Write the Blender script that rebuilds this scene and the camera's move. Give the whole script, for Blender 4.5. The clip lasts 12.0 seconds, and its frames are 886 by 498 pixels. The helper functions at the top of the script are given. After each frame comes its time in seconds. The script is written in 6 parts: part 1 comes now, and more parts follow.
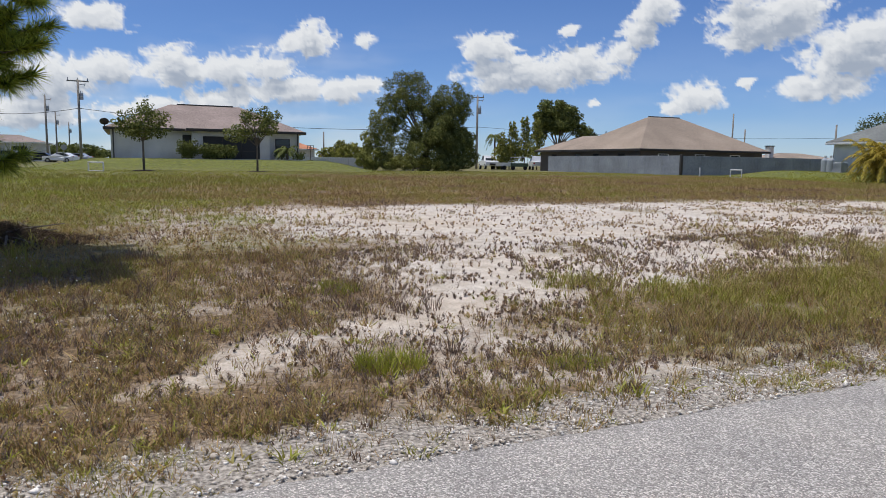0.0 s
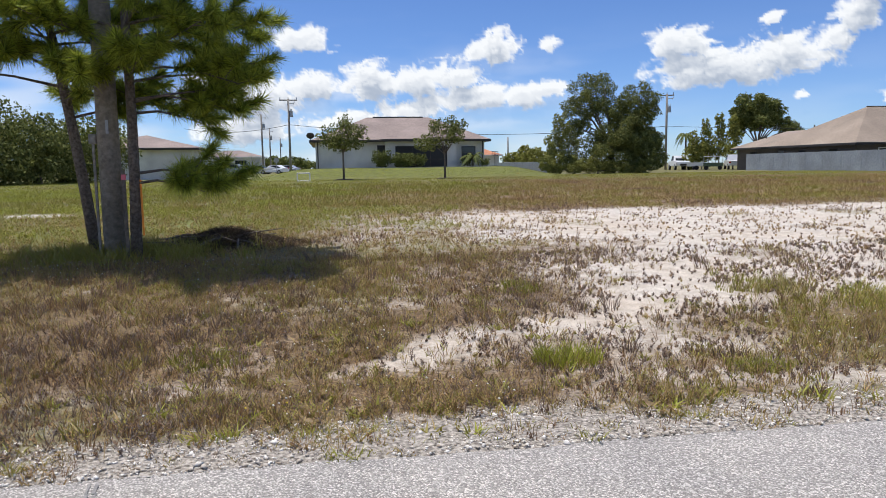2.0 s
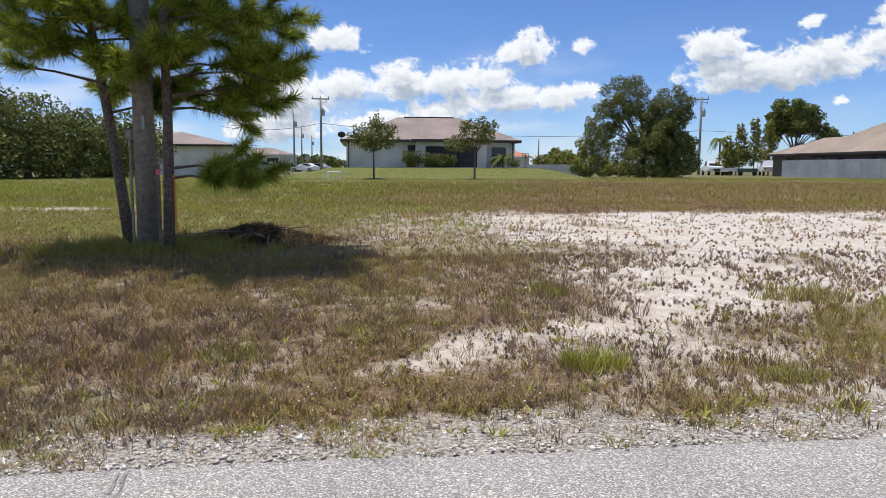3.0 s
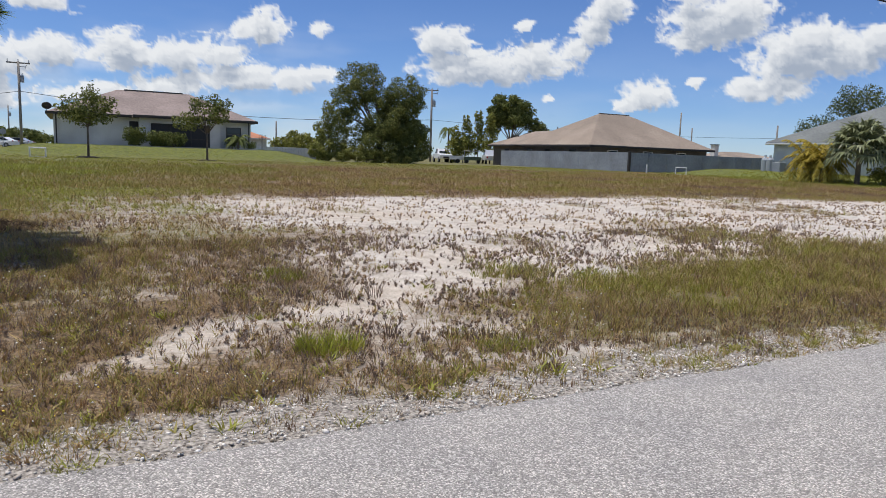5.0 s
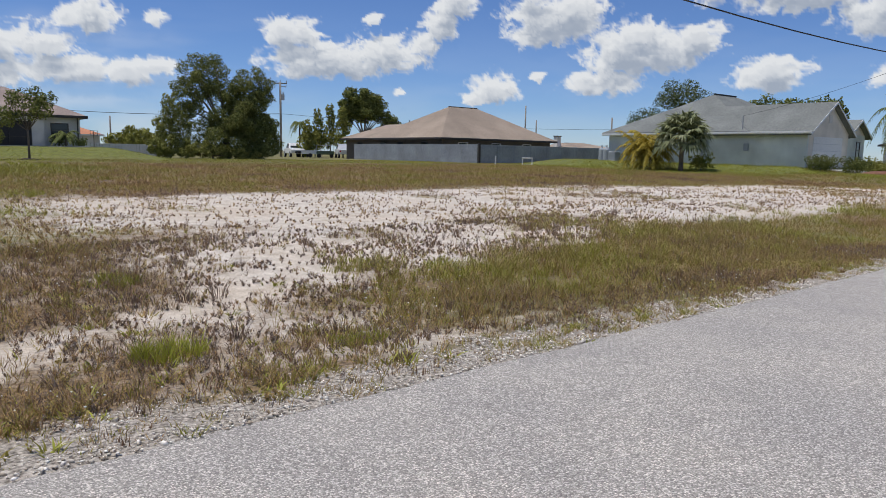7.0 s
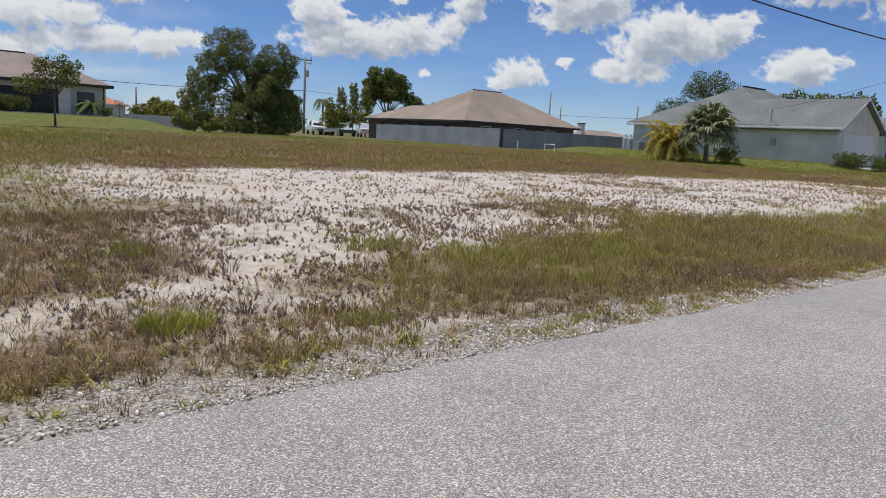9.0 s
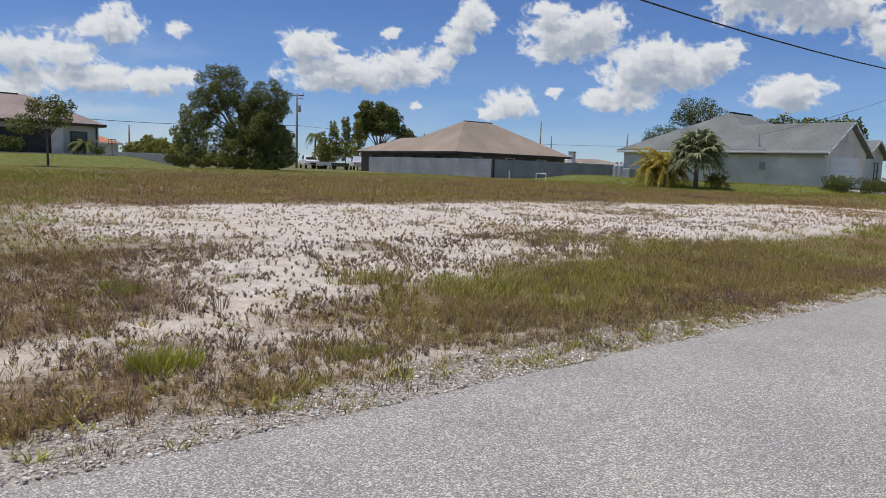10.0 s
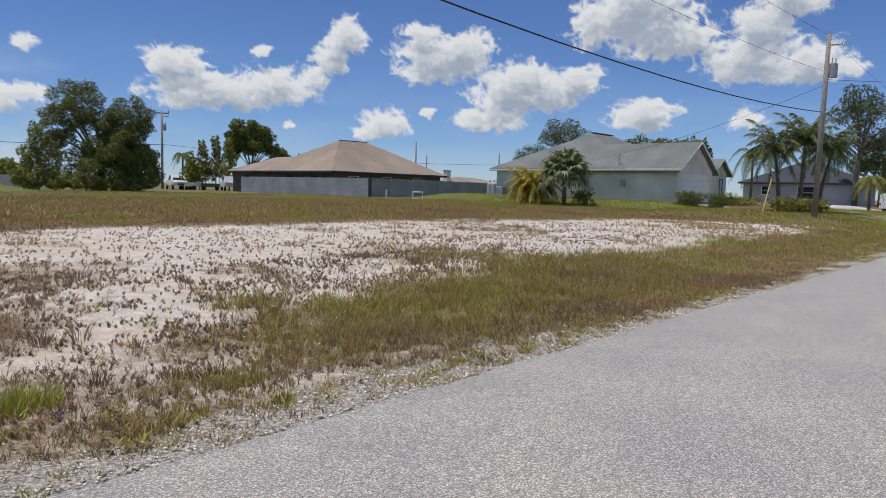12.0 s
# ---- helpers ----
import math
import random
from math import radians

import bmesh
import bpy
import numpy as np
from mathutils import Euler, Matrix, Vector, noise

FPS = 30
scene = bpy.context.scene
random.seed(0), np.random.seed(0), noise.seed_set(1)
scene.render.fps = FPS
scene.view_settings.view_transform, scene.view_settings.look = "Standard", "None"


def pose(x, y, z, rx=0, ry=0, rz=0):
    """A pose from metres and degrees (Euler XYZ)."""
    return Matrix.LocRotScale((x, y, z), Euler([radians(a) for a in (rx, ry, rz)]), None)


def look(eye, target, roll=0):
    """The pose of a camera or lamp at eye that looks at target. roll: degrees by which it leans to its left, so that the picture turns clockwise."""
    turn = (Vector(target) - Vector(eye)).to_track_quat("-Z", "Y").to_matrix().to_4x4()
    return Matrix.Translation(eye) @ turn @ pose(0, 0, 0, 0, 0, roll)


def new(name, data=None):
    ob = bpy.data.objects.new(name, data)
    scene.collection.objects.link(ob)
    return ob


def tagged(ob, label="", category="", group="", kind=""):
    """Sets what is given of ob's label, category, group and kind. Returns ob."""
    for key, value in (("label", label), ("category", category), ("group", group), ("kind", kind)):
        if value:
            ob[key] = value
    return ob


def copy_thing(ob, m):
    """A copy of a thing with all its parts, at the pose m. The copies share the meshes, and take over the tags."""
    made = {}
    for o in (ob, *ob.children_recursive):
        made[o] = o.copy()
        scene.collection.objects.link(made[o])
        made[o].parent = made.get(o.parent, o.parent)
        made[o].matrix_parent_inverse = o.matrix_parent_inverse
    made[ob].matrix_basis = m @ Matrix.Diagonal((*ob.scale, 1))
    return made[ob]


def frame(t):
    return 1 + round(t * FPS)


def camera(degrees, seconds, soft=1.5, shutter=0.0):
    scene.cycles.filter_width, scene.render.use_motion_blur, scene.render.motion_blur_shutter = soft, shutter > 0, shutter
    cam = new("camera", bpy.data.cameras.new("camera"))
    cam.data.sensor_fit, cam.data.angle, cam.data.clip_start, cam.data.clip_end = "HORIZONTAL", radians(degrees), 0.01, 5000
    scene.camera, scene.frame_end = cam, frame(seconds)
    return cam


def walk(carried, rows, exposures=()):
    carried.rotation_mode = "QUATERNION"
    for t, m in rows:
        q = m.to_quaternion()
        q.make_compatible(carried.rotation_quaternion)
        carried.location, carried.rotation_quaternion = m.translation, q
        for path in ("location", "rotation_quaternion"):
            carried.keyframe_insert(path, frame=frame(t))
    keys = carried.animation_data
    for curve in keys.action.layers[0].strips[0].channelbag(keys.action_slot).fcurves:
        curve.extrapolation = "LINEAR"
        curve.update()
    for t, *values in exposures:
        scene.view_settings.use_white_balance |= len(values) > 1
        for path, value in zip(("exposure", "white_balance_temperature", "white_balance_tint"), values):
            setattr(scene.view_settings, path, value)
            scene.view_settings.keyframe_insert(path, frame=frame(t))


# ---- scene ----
cam = camera(64.70, 12.0, soft=0.85)
PATH = [
    (0.0, (-0.248, 0.289, 1.585), (-2.133, 10.033, 0.363), 0.79),
    (0.5, (-0.266, 0.177, 1.584), (-3.601, 9.482, 0.068), 0.41),
    (1.0, (-0.179, 0.027, 1.584), (-4.315, 9.017, 0.141), -0.16),
    (1.5, (-0.065, -0.056, 1.592), (-4.082, 8.995, 0.193), -0.24),
    (2.0, (-0.079, -0.111, 1.611), (-4.436, 8.814, 0.448), -0.83),
    (2.5, (-0.088, -0.096, 1.620), (-4.802, 8.626, 0.307), -0.09),
    (2.7, (-0.093, -0.101, 1.607), (-4.963, 8.549, 0.404), 0.00),
    (4.3, (-0.058, -0.051, 1.601), (-2.475, 9.565, 0.294), 1.50),
    (4.5, (-0.055, -0.049, 1.610), (-2.166, 9.633, 0.272), 1.60),
    (5.0, (-0.043, -0.046, 1.606), (-1.273, 9.791, 0.294), 1.89),
    (5.5, (-0.020, -0.044, 1.603), (-0.698, 9.850, 0.324), 2.19),
    (6.0, (0.004, -0.052, 1.602), (-0.065, 9.879, 0.435), 2.19),
    (6.5, (0.021, -0.026, 1.592), (0.517, 9.874, 0.269), 1.51),
    (7.0, (0.042, -0.016, 1.594), (0.832, 9.861, 0.244), 1.00),
    (7.2, (0.054, -0.011, 1.598), (1.135, 9.833, 0.207), 1.39),
    (8.8, (0.143, 0.024, 1.601), (0.259, 9.912, 0.118), 2.14),
    (9.0, (0.115, 0.042, 1.588), (0.649, 9.899, -0.010), 3.15),
    (9.5, (0.133, 0.039, 1.601), (0.225, 9.929, 0.127), 1.99),
    (10.0, (0.162, 0.018, 1.605), (0.756, 9.933, 0.442), 1.94),
    (10.5, (0.183, 0.004, 1.602), (1.703, 9.837, 0.606), 2.16),
    (11.0, (0.193, 0.033, 1.601), (2.878, 9.629, 0.768), 2.60),
    (11.5, (0.176, 0.045, 1.603), (3.208, 9.544, 0.851), 2.78),
    (12.0, (0.136, 0.053, 1.599), (2.439, 9.747, 0.755), 1.40),
]
walk(cam, [(t, look(eye, target, roll)) for t, eye, target, roll in PATH],
     [(0.0, 0.05), (0.5, 0.1), (1.5, 0.33), (2.7, 0.36), (4.5, 0.2), (5.5, 0.06), (7.0, 0.0), (12.0, -0.06)])

# ---- light ----
SUN_FROM = Vector((-0.26, 0.0, 0.965)).normalized()
world = bpy.data.worlds.new("sky")
scene.world = world
world.use_nodes = True
wn = world.node_tree
sky = wn.nodes.new("ShaderNodeTexSky")
sky.sky_type, sky.sun_disc = "NISHITA", False
sky.sun_elevation = math.asin(SUN_FROM.z)
sky.sun_rotation = math.atan2(SUN_FROM.x, SUN_FROM.y)
sky.air_density, sky.dust_density, sky.ozone_density = 0.85, 0.0, 3.0
tinted = wn.nodes.new("ShaderNodeMix")
tinted.data_type, tinted.blend_type = "RGBA", "MULTIPLY"
tinted.inputs[0].default_value, tinted.inputs[7].default_value = 1.0, (0.75, 0.93, 1.29, 1)
wn.links.new(sky.outputs[0], tinted.inputs[6])
wn.links.new(tinted.outputs[2], wn.nodes["Background"].inputs[0])
wn.nodes["Background"].inputs[1].default_value = 0.078
sun = new("sun", bpy.data.lights.new("sun", "SUN"))
sun.data.energy, sun.data.angle, sun.data.color = 3.6, radians(0.53), (1.0, 0.967, 0.935)
sun.matrix_world = look(SUN_FROM * 50, (0, 0, 0))

# ---- plan: u runs along the road, v away from it into the field ----
TURN = 35.0
CU, SU = math.cos(radians(TURN)), math.sin(radians(TURN))
EDGE = 3.76


def plan(u, v, z=0.0):
    return Vector((u * CU - v * SU, u * SU + v * CU, z))


def place(u, v, z=0.0, turn=0.0):
    p = plan(u, v, z)
    return pose(p.x, p.y, p.z, 0, 0, TURN + turn)


def sst(a, b, x):
    k = np.clip((np.asarray(x, float) - a) / (b - a), 0, 1)
    return k * k * (3 - 2 * k)


def vnoise(x, y, seed=0):
    """Smooth value noise in 0..1, on arrays."""
    x, y = np.asarray(x, float), np.asarray(y, float)
    ix, iy = np.floor(x).astype(np.int64), np.floor(y).astype(np.int64)
    fx, fy = x - ix, y - iy
    fx, fy = fx * fx * (3 - 2 * fx), fy * fy * (3 - 2 * fy)

    def cell(i, j):
        n = (i * 374761393 + j * 668265263 + seed * 974634777) & 0x7FFFFFFF
        n = ((n ^ (n >> 13)) * 1274126177) & 0x7FFFFFFF
        return ((n ^ (n >> 16)) & 0xFFFF) / 65535.0

    a, b, c, d = cell(ix, iy), cell(ix + 1, iy), cell(ix, iy + 1), cell(ix + 1, iy + 1)
    return (a * (1 - fx) + b * fx) * (1 - fy) + (c * (1 - fx) + d * fx) * fy


def fbm(x, y, seed=0, octaves=4):
    total, amp, norm = 0.0, 1.0, 0.0
    for k in range(octaves):
        total = total + amp * vnoise(x * 2 ** k, y * 2 ** k, seed + k)
        norm += amp
        amp *= 0.5
    return total / norm


def bump(u, v, cu, cv, ru, rv):
    """1 inside a rounded pad, 0 outside."""
    d = np.hypot(np.maximum(np.abs(u - cu) - ru, 0), np.maximum(np.abs(v - cv) - rv, 0))
    return 1 - sst(0, 1, d / 5.5)


def height(u, v):
    u, v = np.asarray(u, float), np.asarray(v, float)
    h = 0.3 * sst(4.5, 12, v) + 0.2 * sst(12, 30, v) + 0.25 * sst(30, 48, v)
    h = h + 0.12 * sst(72, 110, v) + 0.85 * bump(u, v, 6.6, 72, 8.6, 11) * sst(35, 50, v)
    h = h + 0.55 * bump(u, v, 64, 36, 9, 11) + 0.45 * bump(u, v, 108, 28, 12, 10)
    h = h + 0.33 * bump(u, v, 58, 15, 13, 2.5)
    h = h - 0.06 * np.exp(-((v - 5.6) / 1.1) ** 2)
    h = h + 0.05 * (fbm(u * 0.5, v * 0.5, 3, 3) - 0.5) * sst(4.2, 7, v) + 0.02 * (fbm(u * 3, v * 3, 9, 2) - 0.5) * sst(3.8, 4.6, v)
    return h - 0.05 * sst(EDGE + 0.05, EDGE - 0.25, v) + 0.0 * u


def hgt(u, v):
    return float(height(np.array([u]), np.array([v]))[0])


# the washed-out tongue of sand that runs from the broad sand belt towards the road: (u, v, half width)
TONGUE = [(5.0, 10.5, 1.9), (4.0, 8.8, 1.35), (3.2, 7.2, 0.85), (2.5, 6.5, 0.7), (1.5, 6.25, 0.42), (0.7, 6.1, 0.26), (0.1, 5.95, 0.12)]


def sandy(u, v):
    """How bare the sand lies: 0 grown over, 1 bare."""
    u, v = np.asarray(u, float), np.asarray(v, float)
    wu, wv = u + 2.2 * (fbm(u * 0.4, v * 0.4, 21) - 0.5), v + 1.5 * (fbm(u * 0.4, v * 0.4, 31) - 0.5)
    low = 10.9 - 3.5 * sst(3.0, 5.6, wu) + 0.8 * sst(5.8, 11.0, wu)
    top = 19.9 - 2.6 * sst(20, 34, wu) - 6.5 * sst(33, 43, wu)
    belt = sst(low - 1.0, low + 1.3, wv) * sst(top + 1.0, top - 2.2, wv) * sst(45, 33, wu)
    belt = belt * (0.42 * sst(-1.8, 1.2, wu) + 0.58 * sst(1.6, 5.0, wu))
    best = belt
    for (ua, va, ra), (ub, vb, rb) in zip(TONGUE, TONGUE[1:]):
        k = np.clip(((wu - ua) * (ub - ua) + (wv - va) * (vb - va)) / ((ub - ua) ** 2 + (vb - va) ** 2), 0, 1)
        d = np.hypot(wu - ua - k * (ub - ua), wv - va - k * (vb - va)) / (ra + k * (rb - ra))
        best = np.maximum(best, (0.70 + 0.22 * sst(6.1, 7.6, v)) * sst(2.3, 0.1, d))
    best = np.maximum(best, 0.6 * sst(1.6, 0.2, np.hypot((wu - 3.0) / 1.3, (wv - 5.6) / 0.8)))
    best = np.maximum(best, 0.55 * sst(1.3, 0.2, np.hypot((wu - 3.6) / 2.6, (wv - 4.55) / 0.33)))
    best = np.maximum(best, 0.7 * sst(1.3, 0.2, np.hypot((u + 9.0) / 3.0, (v - 21.0) / 0.8)))
    gaps = 0.26 * sst(0.45, 0.68, fbm(u * 1.3, v * 1.3, 47, 3)) * sst(-7, -1, u) * sst(6.5, 3.0, u - 0.25 * v) * sst(14, 10, v)
    best = np.maximum(best, gaps)
    tufty = 0.9 * sst(0.52, 0.70, fbm(u * 0.62, v * 0.62, 41, 3)) * sst(3.0, 9.0, v)
    mottled = 0.9 * (fbm(u * 2.1, v * 2.1, 43, 3) - 0.5)
    return np.clip(best * (1 - 0.5 * tufty) + mottled * best * (1.25 - best) * 1.6, 0, 1)


def shoulder(u, v):
    """The strip of crushed shell beside the road."""
    w = 0.60 - 0.16 * sst(2.5, 7, u) - 0.14 * sst(0.5, -2.5, u) + 0.6 * (fbm(u * 0.9, v * 0.9, 51) - 0.5) + 0.5 * (fbm(u * 4, v * 4, 53, 2) - 0.5)
    return 1 - sst(w * 0.65, w * 1.35 + 0.02, v - EDGE)


# ---- materials ----
def mat(name, color=(0.5, 0.5, 0.5), rough=0.8, metal=0.0):
    m = bpy.data.materials.new(name)
    m.use_nodes = True
    b = m.node_tree.nodes["Principled BSDF"]
    b.inputs["Base Color"].default_value = (*color, 1)
    b.inputs["Roughness"].default_value = rough
    b.inputs["Metallic"].default_value = metal
    return m


def link(m, a, b):
    m.node_tree.links.new(a, b)


def node(m, kind, **values):
    n = m.node_tree.nodes.new(kind)
    for key, value in values.items():
        n.inputs[key.replace("_", " ")].default_value = value
    return n


def bsdf(m):
    return m.node_tree.nodes["Principled BSDF"]


def noise_color(m, low, high, scale, detail=6.0, coords="Object", rough=0.6):
    """Colour between low and high by noise at this many repeats a metre."""
    tc = node(m, "ShaderNodeTexCoord")
    n = node(m, "ShaderNodeTexNoise", Scale=scale, Detail=detail, Roughness=rough)
    link(m, tc.outputs[coords], n.inputs["Vector"])
    r = node(m, "ShaderNodeValToRGB")
    r.color_ramp.elements[0].position, r.color_ramp.elements[1].position = 0.33, 0.67
    r.color_ramp.elements[0].color, r.color_ramp.elements[1].color = (*low, 1), (*high, 1)
    link(m, n.outputs[0], r.inputs[0])
    return r.outputs[0], n.outputs[0], tc.outputs[coords]


def blend(m, a, b, fac=0.5, how="MIX"):
    x = m.node_tree.nodes.new("ShaderNodeMix")
    x.data_type, x.blend_type = "RGBA", how
    for socket, value in ((x.inputs[0], fac), (x.inputs[6], a), (x.inputs[7], b)):
        if isinstance(value, bpy.types.NodeSocket):
            link(m, value, socket)
        else:
            socket.default_value = value if isinstance(value, float) else (*value, 1)
    return x.outputs[2]


def relief(m, value, strength=0.3, distance=0.01):
    n = node(m, "ShaderNodeBump", Strength=strength, Distance=distance)
    link(m, value, n.inputs["Height"])
    link(m, n.outputs[0], bsdf(m).inputs["Normal"])


def grained(name, low, high, scale, rough=0.85, strength=0.3, distance=0.005, big=None, metal=0.0):
    """A surface with fine grain and broad stains."""
    m = mat(name, low, rough, metal)
    col, fac, vec = noise_color(m, low, high, scale)
    if big:
        n = node(m, "ShaderNodeTexNoise", Scale=big, Detail=4.0)
        link(m, vec, n.inputs["Vector"])
        r = node(m, "ShaderNodeMapRange")
        r.inputs[1].default_value, r.inputs[2].default_value = 0.35, 0.7
        r.inputs[3].default_value, r.inputs[4].default_value = 0.78, 1.08
        link(m, n.outputs[0], r.inputs[0])
        col = blend(m, col, r.outputs[0], 1.0, "MULTIPLY")
    link(m, col, bsdf(m).inputs["Base Color"])
    relief(m, fac, strength, distance)
    return m


def attribute(m, name):
    n = node(m, "ShaderNodeAttribute")
    n.attribute_name = name
    return n


def ground_material():
    m = mat("field_soil", rough=0.95)
    sand, fine, vec = noise_color(m, (0.54, 0.48, 0.40), (0.77, 0.72, 0.64), 5.0)
    wash, _, _ = noise_color(m, (0.92, 0.85, 0.77), (1.0, 1.0, 1.0), 0.3, 4.0)
    sand = blend(m, sand, wash, 1.0, "MULTIPLY")
    speck, _, _ = noise_color(m, (0.42, 0.39, 0.36), (1.0, 1.0, 1.0), 38.0, 5.0)
    sand = blend(m, sand, speck, 0.5, "MULTIPLY")
    thatch, tf, _ = noise_color(m, (0.05, 0.031, 0.017), (0.28, 0.18, 0.085), 26.0)
    green, _, _ = noise_color(m, (0.085, 0.10, 0.017), (0.185, 0.195, 0.033), 3.0)
    shell, sf, _ = noise_color(m, (0.07, 0.055, 0.04), (0.56, 0.50, 0.42), 34.0, 5.0)
    col = blend(m, thatch, green, attribute(m, "green").outputs["Fac"])
    broken = node(m, "ShaderNodeTexNoise", Scale=6.5, Detail=7.0, Roughness=0.72)
    link(m, vec, broken.inputs["Vector"])
    shift = node(m, "ShaderNodeMath")
    shift.operation = "MULTIPLY_ADD"
    shift.inputs[1].default_value, shift.inputs[2].default_value = 1.7, -0.85
    link(m, broken.outputs[0], shift.inputs[0])
    total = node(m, "ShaderNodeMath")
    link(m, shift.outputs[0], total.inputs[0])
    link(m, attribute(m, "sand").outputs["Fac"], total.inputs[1])
    edge = node(m, "ShaderNodeMapRange")
    edge.inputs[1].default_value, edge.inputs[2].default_value = 0.08, 0.8
    link(m, total.outputs[0], edge.inputs[0])
    col = blend(m, col, sand, edge.outputs[0])
    col = blend(m, col, shell, attribute(m, "shell").outputs["Fac"])
    link(m, col, bsdf(m).inputs["Base Color"])
    relief(m, sf, 0.5, 0.02)
    return m


def road_material():
    m = mat("chip_seal", rough=0.85)
    tc = node(m, "ShaderNodeTexCoord")
    v = node(m, "ShaderNodeTexVoronoi", Scale=112.0)
    link(m, tc.outputs["Object"], v.inputs["Vector"])
    bw = node(m, "ShaderNodeSeparateColor")
    link(m, v.outputs["Color"], bw.inputs[0])
    r = node(m, "ShaderNodeValToRGB")
    e = r.color_ramp.elements
    e[0].position, e[0].color = 0.0, (0.255, 0.235, 0.208, 1)
    e[1].position, e[1].color = 1.0, (0.86, 0.80, 0.725, 1)
    x = e.new(0.6)
    x.color = (0.46, 0.425, 0.378, 1)
    link(m, bw.outputs[0], r.inputs[0])
    broad, _, _ = noise_color(m, (0.86, 0.86, 0.87), (1.06, 1.05, 1.03), 0.9, 5.0)
    col = blend(m, r.outputs[0], broad, 1.0, "MULTIPLY")
    gaps = node(m, "ShaderNodeMapRange")
    gaps.inputs[1].default_value, gaps.inputs[2].default_value = 0.25, 0.75
    gaps.inputs[3].default_value, gaps.inputs[4].default_value = 1.0, 0.55
    link(m, v.outputs["Distance"], gaps.inputs[0])
    col = blend(m, col, gaps.outputs[0], 1.0, "MULTIPLY")
    link(m, col, bsdf(m).inputs["Base Color"])
    b = node(m, "ShaderNodeBump", Strength=0.5, Distance=0.006)
    b.invert = True
    link(m, v.outputs["Distance"], b.inputs["Height"])
    link(m, b.outputs[0], bsdf(m).inputs["Normal"])
    return m


def leaf_material(name, low, high, rough=0.75, glow=0.25):
    """Leaves: colour by island, light passing through."""
    m = mat(name, low, rough)
    g = node(m, "ShaderNodeNewGeometry")
    r = node(m, "ShaderNodeValToRGB")
    r.color_ramp.elements[0].color, r.color_ramp.elements[1].color = (*low, 1), (*high, 1)
    link(m, g.outputs["Random Per Island"], r.inputs[0])
    link(m, r.outputs[0], bsdf(m).inputs["Base Color"])
    bsdf(m).inputs["Specular IOR Level"].default_value = 0.15
    t = node(m, "ShaderNodeBsdfTranslucent")
    link(m, r.outputs[0], t.inputs[0])
    mix = node(m, "ShaderNodeMixShader", Fac=glow)
    link(m, bsdf(m).outputs[0], mix.inputs[1])
    link(m, t.outputs[0], mix.inputs[2])
    link(m, mix.outputs[0], m.node_tree.nodes["Material Output"].inputs[0])
    return m


M_GROUND, M_ROAD = ground_material(), road_material()
M_STUCCO = grained("white_stucco", (0.60, 0.59, 0.56), (0.74, 0.73, 0.70), 18.0, 0.9, 0.4, 0.01, 0.5)
M_STUCCO_COOL = grained("pale_green_stucco", (0.62, 0.66, 0.63), (0.75, 0.78, 0.75), 18.0, 0.9, 0.4, 0.01, 0.5)
# paler and warmer than the side walls, for the garage front and gables
M_STUCCO_WARM = grained("warm_pale_stucco", (0.74, 0.68, 0.60), (0.84, 0.78, 0.70), 18.0, 0.9, 0.4, 0.01, 0.5)
# wall colour darkened to stand for the shade under the eaves
M_STUCCO_SHADED = grained("eave_shaded_stucco", (0.10, 0.085, 0.075), (0.15, 0.13, 0.115), 18.0, 0.9, 0.4, 0.01, 0.5)
M_STUCCO_GREY = grained("grey_stucco", (0.36, 0.39, 0.42), (0.46, 0.49, 0.52), 18.0, 0.9, 0.4, 0.01, 0.5)
M_ROOF_TAN = grained("tan_shingle", (0.24, 0.18, 0.15), (0.38, 0.30, 0.26), 7.0, 0.9, 0.5, 0.02, 0.4)
M_ROOF_BROWN = grained("brown_shingle", (0.26, 0.20, 0.15), (0.39, 0.31, 0.235), 7.0, 0.9, 0.5, 0.02, 0.3)
M_ROOF_GREY = grained("grey_shingle", (0.145, 0.155, 0.145), (0.225, 0.235, 0.215), 7.0, 0.9, 0.5, 0.02, 0.4)
M_ROOF_DARK = grained("slate_shingle", (0.035, 0.038, 0.05), (0.07, 0.075, 0.09), 7.0, 0.9, 0.5, 0.02, 0.4)
M_ROOF_ORANGE = grained("orange_tile", (0.42, 0.16, 0.08), (0.55, 0.24, 0.12), 6.0, 0.8, 0.5, 0.02, 0.5)
M_TRIM_DARK = grained("dark_bronze_trim", (0.025, 0.02, 0.018), (0.05, 0.042, 0.038), 10.0, 0.5)
M_TRIM_WHITE = grained("white_trim", (0.68, 0.68, 0.67), (0.80, 0.80, 0.79), 10.0, 0.5, 0.1)
M_SCREEN = grained("dark_screen", (0.012, 0.012, 0.014), (0.03, 0.03, 0.034), 40.0, 0.6)
M_GLASS = mat("window_glass", (0.03, 0.035, 0.04), 0.06)
M_FENCE = grained("grey_fence_paint", (0.25, 0.275, 0.305), (0.33, 0.355, 0.385), 5.0, 0.7, 0.2, 0.004, 0.6)
M_VINYL = grained("white_vinyl", (0.58, 0.59, 0.61), (0.70, 0.71, 0.73), 6.0, 0.5, 0.1)
M_POLE = grained("weathered_pole_wood", (0.21, 0.19, 0.165), (0.36, 0.33, 0.29), 16.0, 0.9, 0.6, 0.01, 2.0)
M_CONCRETE = grained("concrete", (0.44, 0.43, 0.40), (0.58, 0.57, 0.54), 12.0, 0.9, 0.3, 0.005, 0.8)
